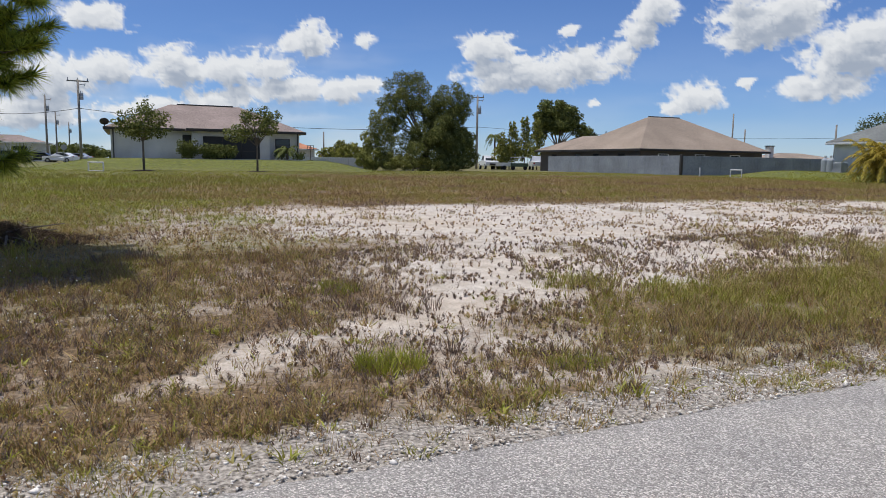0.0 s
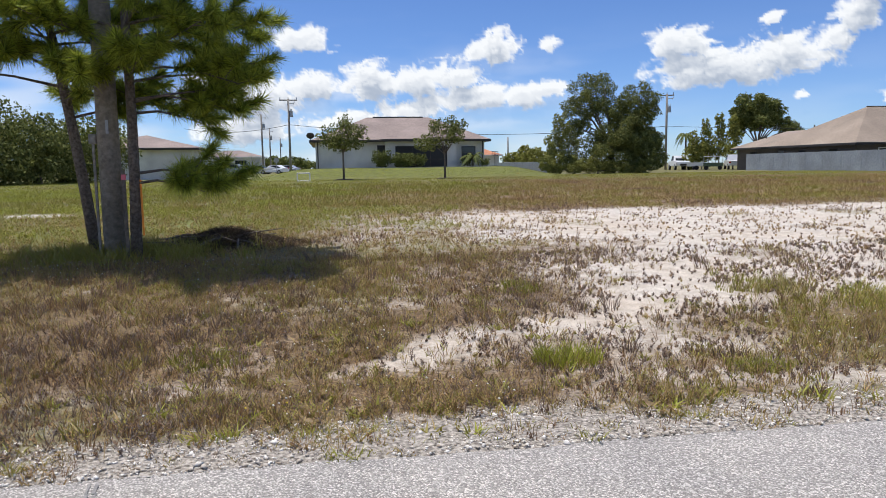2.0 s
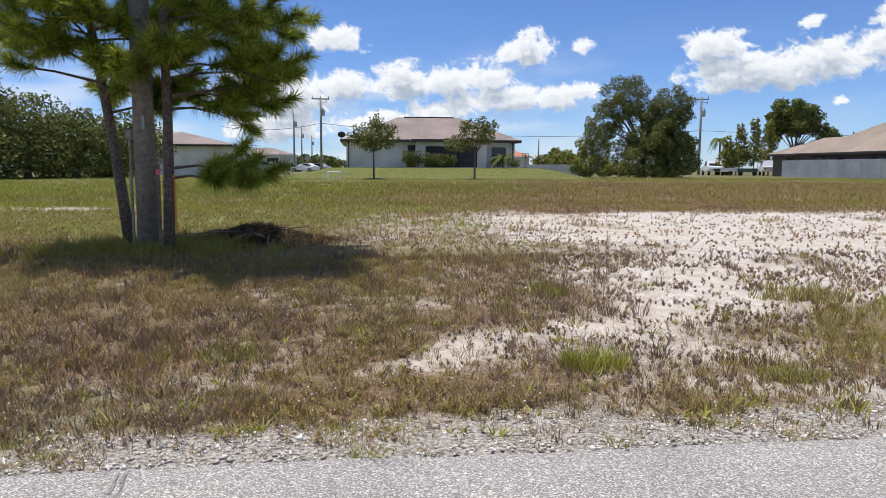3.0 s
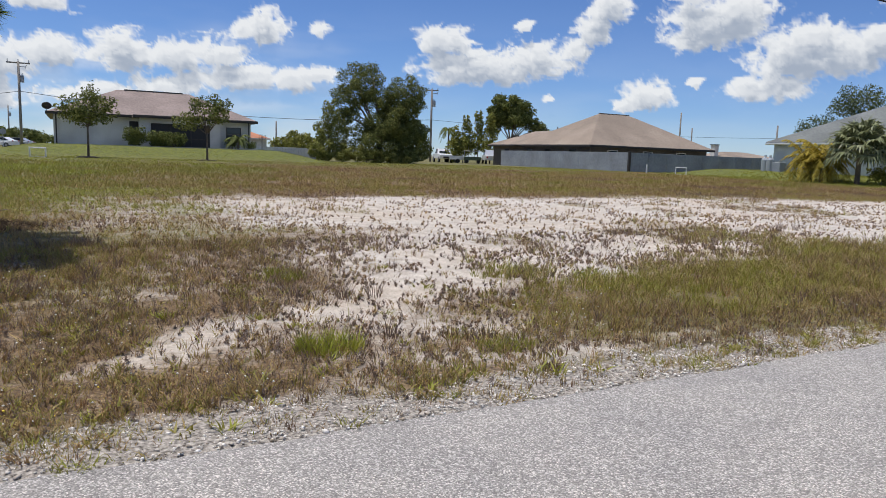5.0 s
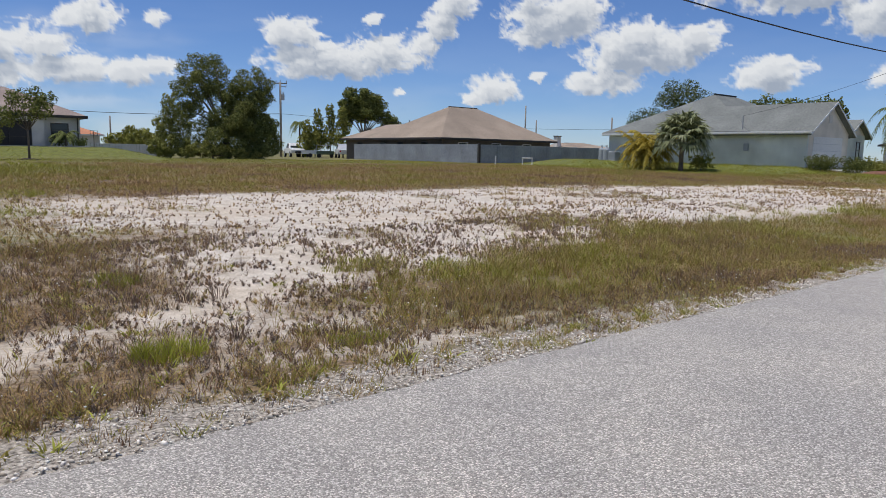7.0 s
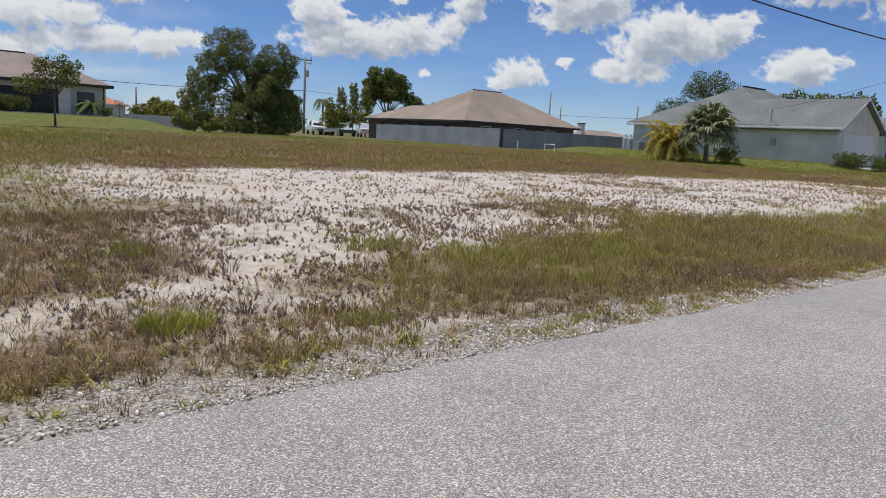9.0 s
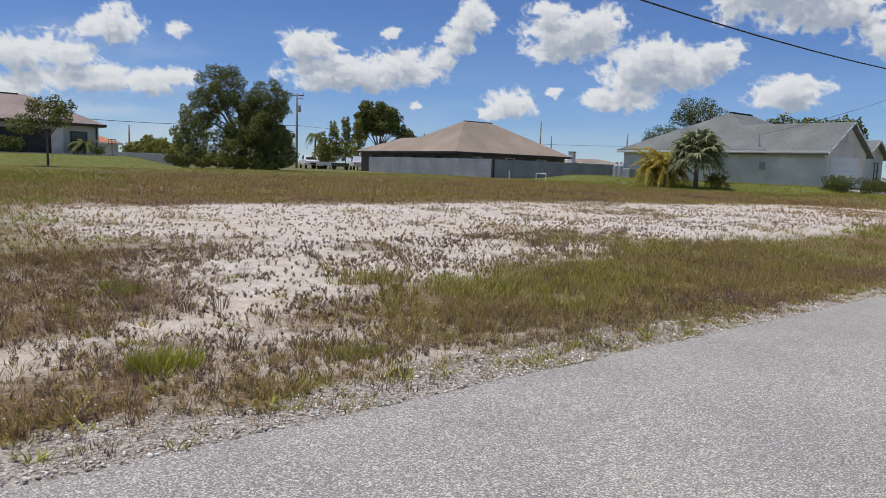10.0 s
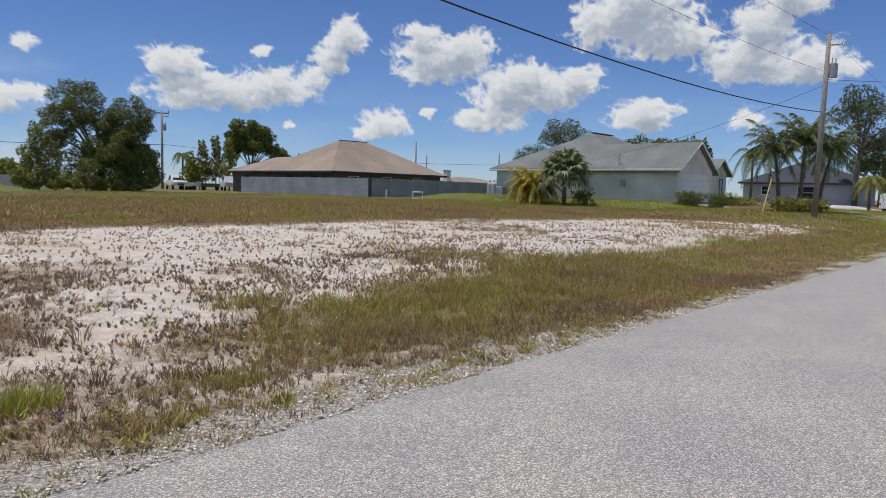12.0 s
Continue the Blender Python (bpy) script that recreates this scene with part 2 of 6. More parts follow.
M_BARK = grained("pine_bark", (0.085, 0.065, 0.05), (0.26, 0.21, 0.17), 22.0, 0.95, 1.0, 0.03, 3.0)
M_METAL = grained("grey_metal", (0.30, 0.31, 0.32), (0.42, 0.43, 0.44), 20.0, 0.45, 0.1, 0.002, metal=0.4)
M_WIRE = mat("wire_black", (0.012, 0.012, 0.012), 0.6)


# ---- mesh helpers ----
def mesh_from(name, verts, faces, material, smooth=False):
    me = bpy.data.meshes.new(name)
    me.from_pydata([tuple(p) for p in verts], [], [tuple(f) for f in faces])
    me.materials.append(material)
    if smooth:
        me.polygons.foreach_set("use_smooth", [True] * len(me.polygons))
    me.update()
    return me


def big_mesh(name, verts, faces, material, smooth=False):
    """A mesh from arrays: verts n x 3, faces m x 3 or m x 4."""
    me = bpy.data.meshes.new(name)
    verts, faces = np.ascontiguousarray(verts, np.float32), np.ascontiguousarray(faces, np.int32)
    me.vertices.add(len(verts))
    me.vertices.foreach_set("co", verts.ravel())
    n, k = faces.shape
    me.loops.add(n * k)
    me.loops.foreach_set("vertex_index", faces.ravel())
    me.polygons.add(n)
    me.polygons.foreach_set("loop_start", np.arange(n, dtype=np.int32) * k)
    if smooth:
        me.polygons.foreach_set("use_smooth", np.ones(n, bool))
    me.materials.append(material)
    me.update(calc_edges=True)
    me.validate()
    return me


def set_attribute(me, name, values):
    me.attributes.new(name, "FLOAT", "POINT").data.foreach_set("value", np.ascontiguousarray(values, np.float32))


def part(name, bm, material, parent=None, label="", m=None, smooth=False):
    """Links a bmesh as one mesh object under a thing or a part."""
    me = bpy.data.meshes.new(name)
    bm.to_mesh(me)
    bm.free()
    me.materials.append(material)
    if smooth:
        me.polygons.foreach_set("use_smooth", [True] * len(me.polygons))
    ob = new(name, me)
    if parent:
        ob.parent = parent
    if m is not None:
        ob.matrix_basis = m
    return tagged(ob, label)


def thing(name, m, label, category, group="", kind=""):
    ob = new(name)
    ob.matrix_basis = m
    return tagged(ob, label, category, group, kind)


def box(bm, x0, x1, y0, y1, z0, z1, bevel=0.0):
    made = bmesh.ops.create_cube(bm, size=1.0, matrix=Matrix.Translation(((x0 + x1) / 2, (y0 + y1) / 2, (z0 + z1) / 2)) @ Matrix.Diagonal((x1 - x0, y1 - y0, z1 - z0, 1)))
    if bevel:
        edges = list({e for p in made["verts"] for e in p.link_edges})
        bmesh.ops.bevel(bm, geom=edges, offset=bevel, segments=1, affect="EDGES")
    return bm


def boxed(*a, bevel=0.0):
    return box(bmesh.new(), *a, bevel=bevel)


def tube(bm, points, radii, sides=8):
    """A bent, tapered tube through points."""
    rings = []
    pts = [Vector(p) for p in points]
    for i, p in enumerate(pts):
        way = (pts[min(i + 1, len(pts) - 1)] - pts[max(i - 1, 0)]).normalized()
        a = way.orthogonal().normalized() if abs(way.z) < 0.9 else way.cross(Vector((0, 1, 0))).normalized()
        b = way.cross(a)
        r = radii[i] if hasattr(radii, "__len__") else radii
        rings.append([bm.verts.new(p + (a * math.cos(k * math.tau / sides) + b * math.sin(k * math.tau / sides)) * r) for k in range(sides)])
    for r0, r1 in zip(rings, rings[1:]):
        for k in range(sides):
            bm.faces.new((r0[k], r0[(k + 1) % sides], r1[(k + 1) % sides], r1[k]))
    bm.faces.new(rings[0][::-1])
    bm.faces.new(rings[-1])
    return bm


# ---- ground and road ----
def graded(parts):
    """Grid lines: stretches of (from, to, step)."""
    return np.concatenate([np.arange(a, b, s) for a, b, s in parts] + [[parts[-1][1]]])


def build_ground():
    us = graded([(-2600, -400, 200), (-400, -80, 20), (-80, -22, 2), (-22, 34, 0.16), (34, 70, 0.6), (70, 200, 4), (200, 400, 20), (400, 2600, 200)])
    vs = graded([(-2600, -200, 200), (-200, -20, 12), (-20, 3.2, 1.2), (3.2, 12, 0.11), (12, 26, 0.2), (26, 70, 0.6), (70, 140, 3), (140, 400, 20), (400, 2600, 200)])
    U, V = np.meshgrid(us, vs, indexing="ij")
    u, v = U.ravel(), V.ravel()
    z = height(u, v)
    verts = np.stack([u * CU - v * SU, u * SU + v * CU, z], 1)
    a, b = len(us), len(vs)
    i = (np.arange(a - 1)[:, None] * b + np.arange(b - 1)[None, :]).ravel()
    me = big_mesh("ground", verts, np.stack([i, i + b, i + b + 1, i + 1], 1), M_GROUND, True)
    sand = sandy(u, v)
    set_attribute(me, "sand", sand)
    set_attribute(me, "shell", shoulder(u, v) * sst(EDGE - 0.5, EDGE - 0.1, v))
    set_attribute(me, "green", greenness(u, v))
    return tagged(new("ground", me), "sandy vacant field with patchy dry grass and weeds", "ground", kind="structure")


def greenness(u, v):
    mown = np.maximum(bump(u, v, 7, 72, 13, 14), np.maximum(bump(u, v, 63, 32, 15, 16), sst(44, 50, v) * 0.6))
    patch = sst(0.45, 0.65, fbm(u * 0.25, v * 0.25, 61))
    left = sst(6, -6, u) * sst(13, 17, v)
    return np.clip(np.maximum(mown, 0.55 * patch + 0.5 * left), 0, 1)


build_ground()


def build_road():
    us = graded([(-600, -30, 10), (-30, 60, 0.12), (60, 600, 10)])
    near = EDGE + 0.10 * (fbm(us * 1.3, us * 0, 71) - 0.5) + 0.05 * (fbm(us * 7, us * 0, 72, 2) - 0.5)
    vs = [-2.6, -1.2, 0.2, 1.6, 2.8, 3.4]
    rows_ = [np.stack([us, np.full_like(us, v), np.full_like(us, 0.0)], 1) for v in vs]
    rows_.append(np.stack([us, near - 0.06, np.full_like(us, -0.004)], 1))
    rows_.append(np.stack([us, near, np.full_like(us, -0.02)], 1))
    rows_.append(np.stack([us, near + 0.01, np.full_like(us, -0.09)], 1))
    p = np.concatenate(rows_)
    verts = np.stack([p[:, 0] * CU - p[:, 1] * SU, p[:, 0] * SU + p[:, 1] * CU, p[:, 2] + 0.004], 1)
    n = len(us)
    i = (np.arange(len(rows_) - 1)[:, None] * n + np.arange(n - 1)[None, :]).ravel()
    me = big_mesh("road", verts, np.stack([i, i + 1, i + n + 1, i + n], 1), M_ROAD, True)
    return tagged(new("road", me), "pale grey chip-seal road with a ragged edge", "road", kind="structure")


build_road()


# ---- houses ----
def hip_roof(bm, x0, x1, y0, y1, z, rise, ridge, over=0.55, thick=0.18):
    """A hipped roof over a rectangle; ridge: (xa, ya, xb, yb)."""
    x0, x1, y0, y1 = x0 - over, x1 + over, y0 - over, y1 + over
    low = [bm.verts.new(p) for p in ((x0, y0, z - thick), (x1, y0, z - thick), (x1, y1, z - thick), (x0, y1, z - thick))]
    eave = [bm.verts.new(p) for p in ((x0, y0, z), (x1, y0, z), (x1, y1, z), (x0, y1, z))]
    a, b = bm.verts.new((ridge[0], ridge[1], z + rise)), bm.verts.new((ridge[2], ridge[3], z + rise))
    for i in range(4):
        bm.faces.new((low[i], low[(i + 1) % 4], eave[(i + 1) % 4], eave[i]))
    bm.faces.new(low[::-1])
    if abs(ridge[2] - ridge[0]) >= abs(ridge[3] - ridge[1]):
        for f in ((eave[0], eave[1], b, a), (eave[1], eave[2], b), (eave[2], eave[3], a, b), (eave[3], eave[0], a)):
            bm.faces.new(f)
    else:
        for f in ((eave[0], eave[1], a), (eave[1], eave[2], b, a), (eave[2], eave[3], b), (eave[3], eave[0], a, b)):
            bm.faces.new(f)
    return bm


def gable_roof(bm, x0, x1, y0, y1, z, rise, over=0.45, thick=0.16):
    """A gabled roof whose ridge runs along y."""
    xm, y0 = (x0 + x1) / 2, y0 - over
    k = rise / (xm - x0)
    ring = []
    for y in (y0, y1):
        ring.append([bm.verts.new(p) for p in ((x0 - over, y, z - k * over), (xm, y, z + rise), (x1 + over, y, z - k * over), (x1 + over, y, z - k * over - thick), (xm, y, z + rise - thick), (x0 - over, y, z - k * over - thick))])
    for i in range(6):
        bm.faces.new((ring[0][i], ring[0][(i + 1) % 6], ring[1][(i + 1) % 6], ring[1][i]))
    bm.faces.new(ring[0][::-1])
    bm.faces.new(ring[1])
    return bm


def fascia(parent, x0, x1, y0, y1, z, over, material, depth=0.2, label=""):
    x0, x1, y0, y1 = x0 - over, x1 + over, y0 - over, y1 + over
    t = 0.03
    for a in ((x0 - t, x1 + t, y0 - t, y0 - 0.003), (x0 - t, x1 + t, y1 + 0.003, y1 + t), (x0 - t, x0 - 0.003, y0, y1), (x1 + 0.003, x1 + t, y0, y1)):
        part("fascia", boxed(*a, z - depth, z + 0.02), material, parent, label)


def window(parent, x, y, z, w, h, axis="y", frame_mat=None, grid=True):
    """A window set on a wall that faces -y (or -x)."""
    m = Matrix.Translation((x, y, z)) if axis == "y" else Matrix.Translation((x, y, z)) @ Matrix.Rotation(-math.pi / 2, 4, "Z")
    bm = bmesh.new()
    f = 0.07
    for a in ((-w / 2, w / 2, -0.05, 0.02, 0, f), (-w / 2, w / 2, -0.05, 0.02, h - f, h), (-w / 2, -w / 2 + f, -0.05, 0.02, f, h - f), (w / 2 - f, w / 2, -0.05, 0.02, f, h - f)):
        box(bm, *a)
    if grid:
        box(bm, -w / 2 + f, w / 2 - f, -0.04, 0.01, h / 2 - 0.03, h / 2 + 0.03)
    win = part("window", bm, frame_mat or M_TRIM_WHITE, parent, m=m)
    part("pane", boxed(-w / 2 + f, w / 2 - f, -0.018, 0.0, f, h - f), M_GLASS, win, "dark reflecting glass")
    part("sill", boxed(-w / 2 - 0.05, w / 2 + 0.05, -0.12, 0.0, -0.08, -0.002), frame_mat or M_TRIM_WHITE, win)
    return win


def wall(parent, x0, x1, y0, y1, z0, z1, material, label=""):
    return part("wall", boxed(x0, x1, y0, y1, z0, z1), material, parent, label)


def shell(parent, x0, x1, y0, y1, z0, z1, material, t=0.2):
    """Four walls round a rectangle."""
    wall(parent, x0, x1, y0, y0 + t, z0, z1, material)
    wall(parent, x0, x1, y1 - t, y1, z0, z1, material)
    wall(parent, x0, x0 + t, y0 + t, y1 - t, z0, z1, material)
    wall(parent, x1 - t, x1, y0 + t, y1 - t, z0, z1, material)


def lanai_house():
    """White house with a screened rear porch; its frame starts at the rear left corner, y runs away from the field."""
    base = 1.45
    h = thing("house", place(-1.4, 64.0, base), "white stucco house with tan hip roof and dark screened porch", "house")
    W, D, E = 15.4, 14.0, 2.62
    part("slab", boxed(-0.15, W + 0.15, -1.6, D + 0.1, -0.8, 0.02, bevel=0.02), M_CONCRETE, h)
    wall(h, 0, 6.4, 0, 0.2, 0.02, E, M_STUCCO)
    wall(h, 12.6, W, 0, 0.2, 0.02, E, M_STUCCO)
    wall(h, 0, 0.2, 0.2, D, 0.02, E, M_STUCCO)
    wall(h, W - 0.2, W, 0.2, D, 0.02, E, M_STUCCO)
    wall(h, 0.2, W - 0.2, D - 0.2, D, 0.02, E, M_STUCCO)
    wall(h, 6.4, 12.6, 2.6, 2.8, 0.02, E, M_STUCCO)
    wall(h, 6.2, 6.4, -1.0, 2.6, 0.02, E, M_STUCCO)
    wall(h, 12.4, 12.6, -1.0, 2.6, 0.02, E, M_STUCCO)
    wall(h, 6.4, 7.05, -1.0, -0.7, 0.02, E, M_STUCCO, "white porch column")
    wall(h, 11.75, 12.4, -1.0, -0.7, 0.02, E, M_STUCCO, "white porch column")
    wall(h, 7.05, 11.75, -1.0, -0.7, 2.1, E, M_STUCCO, "white porch beam")
    part("screen", boxed(7.05, 11.75, -0.82, -0.80, 0.05, 2.1), M_SCREEN, h, "dark insect screen")
    for x in (7.05, 8.6, 10.2, 11.69):
        part("screen_post", boxed(x, x + 0.06, -0.88, -0.83, 0.02, 2.1), M_TRIM_DARK, h)
    part("screen_rail", boxed(7.11, 11.69, -0.87, -0.83, 0.85, 0.93), M_TRIM_DARK, h)
    part("side_screen", boxed(5.5, 6.2, -0.012, -0.004, 0.25, 2.2), M_SCREEN, h, "dark side window")
    bm = hip_roof(bmesh.new(), 0, W, 0, D, E + 0.05, 2.5, (5.0, 7.0, 11.2, 7.0), 0.5)
    roof = part("roof", bm, M_ROOF_TAN, h, "tan asphalt shingle roof")
    bm = hip_roof(bmesh.new(), 6.2, 12.6, -1.0, 6.0, E + 0.056, 1.5, (9.4, 3.0, 9.4, 5.2), 0.5)
    part("porch_roof", bm, M_ROOF_TAN, roof)
    part("ridge_vent", boxed(5.6, 10.6, 6.85, 7.15, E + 2.52, E + 2.62), M_TRIM_DARK, roof, "dark ridge vent")
    for x, y, z in ((3.9, 3.4, 1.35), (10.6, 2.4, 0.95)):
        part("vent_pipe", tube(bmesh.new(), [(x, y, E + z - 0.35), (x, y, E + z + 0.25)], 0.05), M_TRIM_DARK, roof)
    fascia(h, 0, W, 0, D, E + 0.05, 0.5, M_TRIM_DARK)
    part("fascia", boxed(5.68, 13.12, -1.53, -1.503, E - 0.15, E + 0.08), M_TRIM_DARK, h)
    for x in (0.15, W - 0.22):
        part("downspout", boxed(x, x + 0.09, -0.09, -0.003, 0.05, E - 0.1), M_TRIM_DARK, h, "dark bronze downspout")
    window(h, 13.9, 0, 0.9, 1.3, 1.15, frame_mat=M_TRIM_DARK)
    dish = part("satellite_dish", tube(bmesh.new(), [(-0.42, 0.5, E + 0.0), (-0.42, 0.5, E + 0.45)], 0.03), M_TRIM_DARK, h)
    bm = bmesh.new()
    bmesh.ops.create_uvsphere(bm, u_segments=16, v_segments=8, radius=0.36, matrix=Matrix.Translation((-0.42, 0.42, E + 0.5)) @ Matrix.Rotation(0.5, 4, "X") @ Matrix.Diagonal((1, 0.25, 0.85, 1)))
    part("reflector", bm, M_TRIM_DARK, dish, "dark dish reflector", smooth=True)
    return h


def fenced_house():
    """Grey house with a brown hip roof, behind the fence; eave shade is put into the wall colour."""
    h = thing("house", place(47.9, 58.4, 0.75), "house with walls darkened as eave shade and a weathered brown shingle hip roof", "house")
    E = 2.5
    shell(h, 0, 17.1, 0, 13, -0.6, E, M_STUCCO_SHADED)
    shell(h, 0, 7.4, 13.0, 19.2, -0.6, E, M_STUCCO_SHADED)
    roof = part("roof", hip_roof(bmesh.new(), 0, 17.1, 0, 13, E + 0.05, 3.85, (6.4, 6.5, 10.7, 6.5), 0.6), M_ROOF_BROWN, h, "weathered brown shingle roof")
    part("rear_roof", hip_roof(bmesh.new(), 0, 7.4, 5, 19.2, E + 0.056, 1.8, (3.7, 8.0, 3.7, 15.5), 0.6), M_ROOF_BROWN, roof)
    part("ridge_cap", boxed(6.3, 10.8, 6.4, 6.6, E + 3.88, E + 3.95), M_ROOF_BROWN, roof)
    fascia(h, 0, 17.1, 0, 13, E + 0.05, 0.6, M_TRIM_DARK)
    fascia(h, 0, 7.4, 13, 19.2, E + 0.05, 0.6, M_TRIM_DARK)
    for y in (3.0, 7.5, 11.0, 16.0):
        window(h, 0, y, 0.9, 1.2, 1.2, "x", M_TRIM_DARK)
    for x in (3.0, 8.0, 13.0):
        window(h, x, 0, 0.9, 1.4, 1.2, "y", M_TRIM_WHITE)
    for x, y, z in ((1.9, 16.5, 1.1), (3.7, 13.0, 2.05), (3.7, 10.8, 2.05), (4.6, 9.6, 2.1)):
        part("vent_pipe", tube(bmesh.new(), [(x, y, E + z - 0.5), (x, y, E + z + 0.25)], 0.06), M_TRIM_DARK, roof)
    return h


def garage_house():
    """Pale green-grey house whose long side wall faces the field."""
    h = thing("house", place(56.0, 24.1, 1.26), "pale green-grey stucco house with grey shingle roof", "house")
    E = 2.55
    wall(h, 0, 0.2, 0, 18.6, -0.6, E, M_STUCCO_COOL)
    wall(h, 0.2, 7.6, 0, 0.2, -0.6, E, M_STUCCO_WARM, "warm pale stucco garage front")
    wall(h, 7.4, 7.6, 0.2, 5.0, -0.6, E, M_STUCCO_COOL)
    wall(h, 7.6, 17, 4.8, 5.0, -0.6, E, M_STUCCO_COOL)
    wall(h, 16.8, 17, 5.0, 18.6, -0.6, E, M_STUCCO_COOL)
    wall(h, 0.2, 16.8, 18.4, 18.6, -0.6, E, M_STUCCO_COOL)
    for x0, x1, y in ((0.2, 7.4, 0.0), (9.3, 13.3, 0.8)):
        bm = bmesh.new()
        k = 0.60
        pts = [(x0 - 0.2, E), (x1 + 0.2, E), ((x0 + x1) / 2, E + (x1 - x0 + 0.4) / 2 * k)]
        a = [bm.verts.new((p, y, q)) for p, q in pts]
        b = [bm.verts.new((p, y + 0.2, q)) for p, q in pts]
        bm.faces.new(a)
        bm.faces.new(b[::-1])
        for i in range(3):
            bm.faces.new((a[i], b[i], b[(i + 1) % 3], a[(i + 1) % 3]))
        part("gable_wall", bm, M_STUCCO_WARM, h, "warm pale stucco gable")
    wall(h, 9.3, 13.3, 0.8, 1.0, -0.6, E, M_STUCCO_COOL)
    wall(h, 9.3, 9.5, 1.0, 4.8, -0.6, E, M_STUCCO_COOL)
    wall(h, 13.1, 13.3, 1.0, 4.8, -0.6, E, M_STUCCO_COOL)
    roof = part("roof", hip_roof(bmesh.new(), 0, 17, 5.0, 18.6, E + 0.05, 3.75, (6.8, 11.8, 10.6, 11.8), 0.5), M_ROOF_GREY, h, "grey shingle hip roof")
    part("garage_roof", gable_roof(bmesh.new(), 0, 7.6, 0, 10.5, E + 0.1, 2.3), M_ROOF_GREY, roof)
    part("entry_roof", gable_roof(bmesh.new(), 9.3, 13.3, 0.8, 9.0, E + 0.1, 1.25), M_ROOF_GREY, roof)
    part("ridge_vent", boxed(6.6, 10.6, 11.65, 11.95, E + 3.8, E + 3.87), M_TRIM_DARK, roof)
    for a in ((-0.55, -0.5, -0.5, 19.1),):
        part("fascia", boxed(*a, E - 0.22, E - 0.02), M_TRIM_WHITE, h, "white fascia board")
    part("gutter", boxed(-0.62, -0.555, -0.4, 19.0, E - 0.16, E - 0.03), M_TRIM_WHITE, h, "white gutter")
    for s in (-1, 1):
        for cx, y, half in ((3.8, -0.45, 4.25), (11.3, 0.35, 2.45)):
            bm = bmesh.new()
            top = E + 0.1 + (2.3 if half > 3 else 1.25)
            k = (2.3 / 3.8) if half > 3 else (1.25 / 2.0)
            pts = [(cx, top), (cx + s * half, top - k * half), (cx + s * half, top - k * half - 0.17), (cx, top - 0.17)]
            a = [bm.verts.new((p, y - 0.035, q)) for p, q in pts]
            b = [bm.verts.new((p, y - 0.003, q)) for p, q in pts]
            bm.faces.new(a)
            bm.faces.new(b[::-1])
            for i in range(4):
                bm.faces.new((a[i], b[i], b[(i + 1) % 4], a[(i + 1) % 4]))
            bmesh.ops.recalc_face_normals(bm, faces=bm.faces)
            part("rake_board", bm, M_TRIM_WHITE, h, "white rake board")
    door = part("garage_door", boxed(1.0, 6.4, -0.03, -0.004, -0.05, 2.15), M_TRIM_WHITE, h, "white sectional garage door")
    for k in range(1, 4):
        part("panel_joint", boxed(1.0, 6.4, -0.036, -0.0305, -0.05 + k * 0.55, -0.035 + k * 0.55), M_STUCCO_GREY, door)
    part("gable_vent", boxed(3.5, 4.1, -0.04, -0.004, E + 0.75, E + 1.35), M_STUCCO, h, "pale louvred gable vent")
    part("entry_vent", boxed(11.05, 11.55, 0.76, 0.796, E + 0.35, E + 0.85), M_STUCCO, h)
    window(h, 11.9, 0.8, 0.5, 0.8, 1.5, "y", M_TRIM_DARK)
    part("meter_box", boxed(-0.16, -0.003, 4.6, 5.0, 1.0, 1.6, bevel=0.02), M_STUCCO_GREY, h, "grey electric meter box")
    part("meter_box", boxed(-0.16, -0.003, 8.9, 9.3, 1.3, 1.7, bevel=0.02), M_STUCCO_GREY, h)
    part("conduit", boxed(-0.09, -0.003, 8.75, 8.83, -0.2, E - 0.2), M_STUCCO_GREY, h, "grey conduit")
    part("mast", tube(bmesh.new(), [(-0.1, 5.2, E), (-0.1, 5.2, E + 1.3)], 0.05), M_METAL, h, "grey service mast")
    window(h, 0, 13.0, 0.9, 1.0, 1.1, "x", M_TRIM_WHITE)
    part("slab", boxed(-0.05, 17.05, -0.05, 18.65, -0.9, -0.605), M_CONCRETE, h)
    return h


def plain_house(u, v, z, W, D, E, rise, wall_mat, roof_mat, label, trim, windows=(), side=()):
    """A far hip-roofed house; windows on the side towards the field, side: on the -x wall."""
    h = thing("house", place(u, v, z), label, "house")
    shell(h, 0, W, 0, D, -0.8, E, wall_mat)
    r = min(W, D) / 2
    ridge = (r, D / 2, W - r, D / 2) if W >= D else (W / 2, r, W / 2, D - r)
    part("roof", hip_roof(bmesh.new(), 0, W, 0, D, E + 0.05, rise, ridge, 0.55), roof_mat, h)
    fascia(h, 0, W, 0, D, E + 0.05, 0.55, trim)
    for x, w, zz, hh in windows:
        window(h, x, 0, zz, w, hh, "y")
    for y, w, zz, hh in side:
        window(h, 0, y, zz, w, hh, "x")
    return h


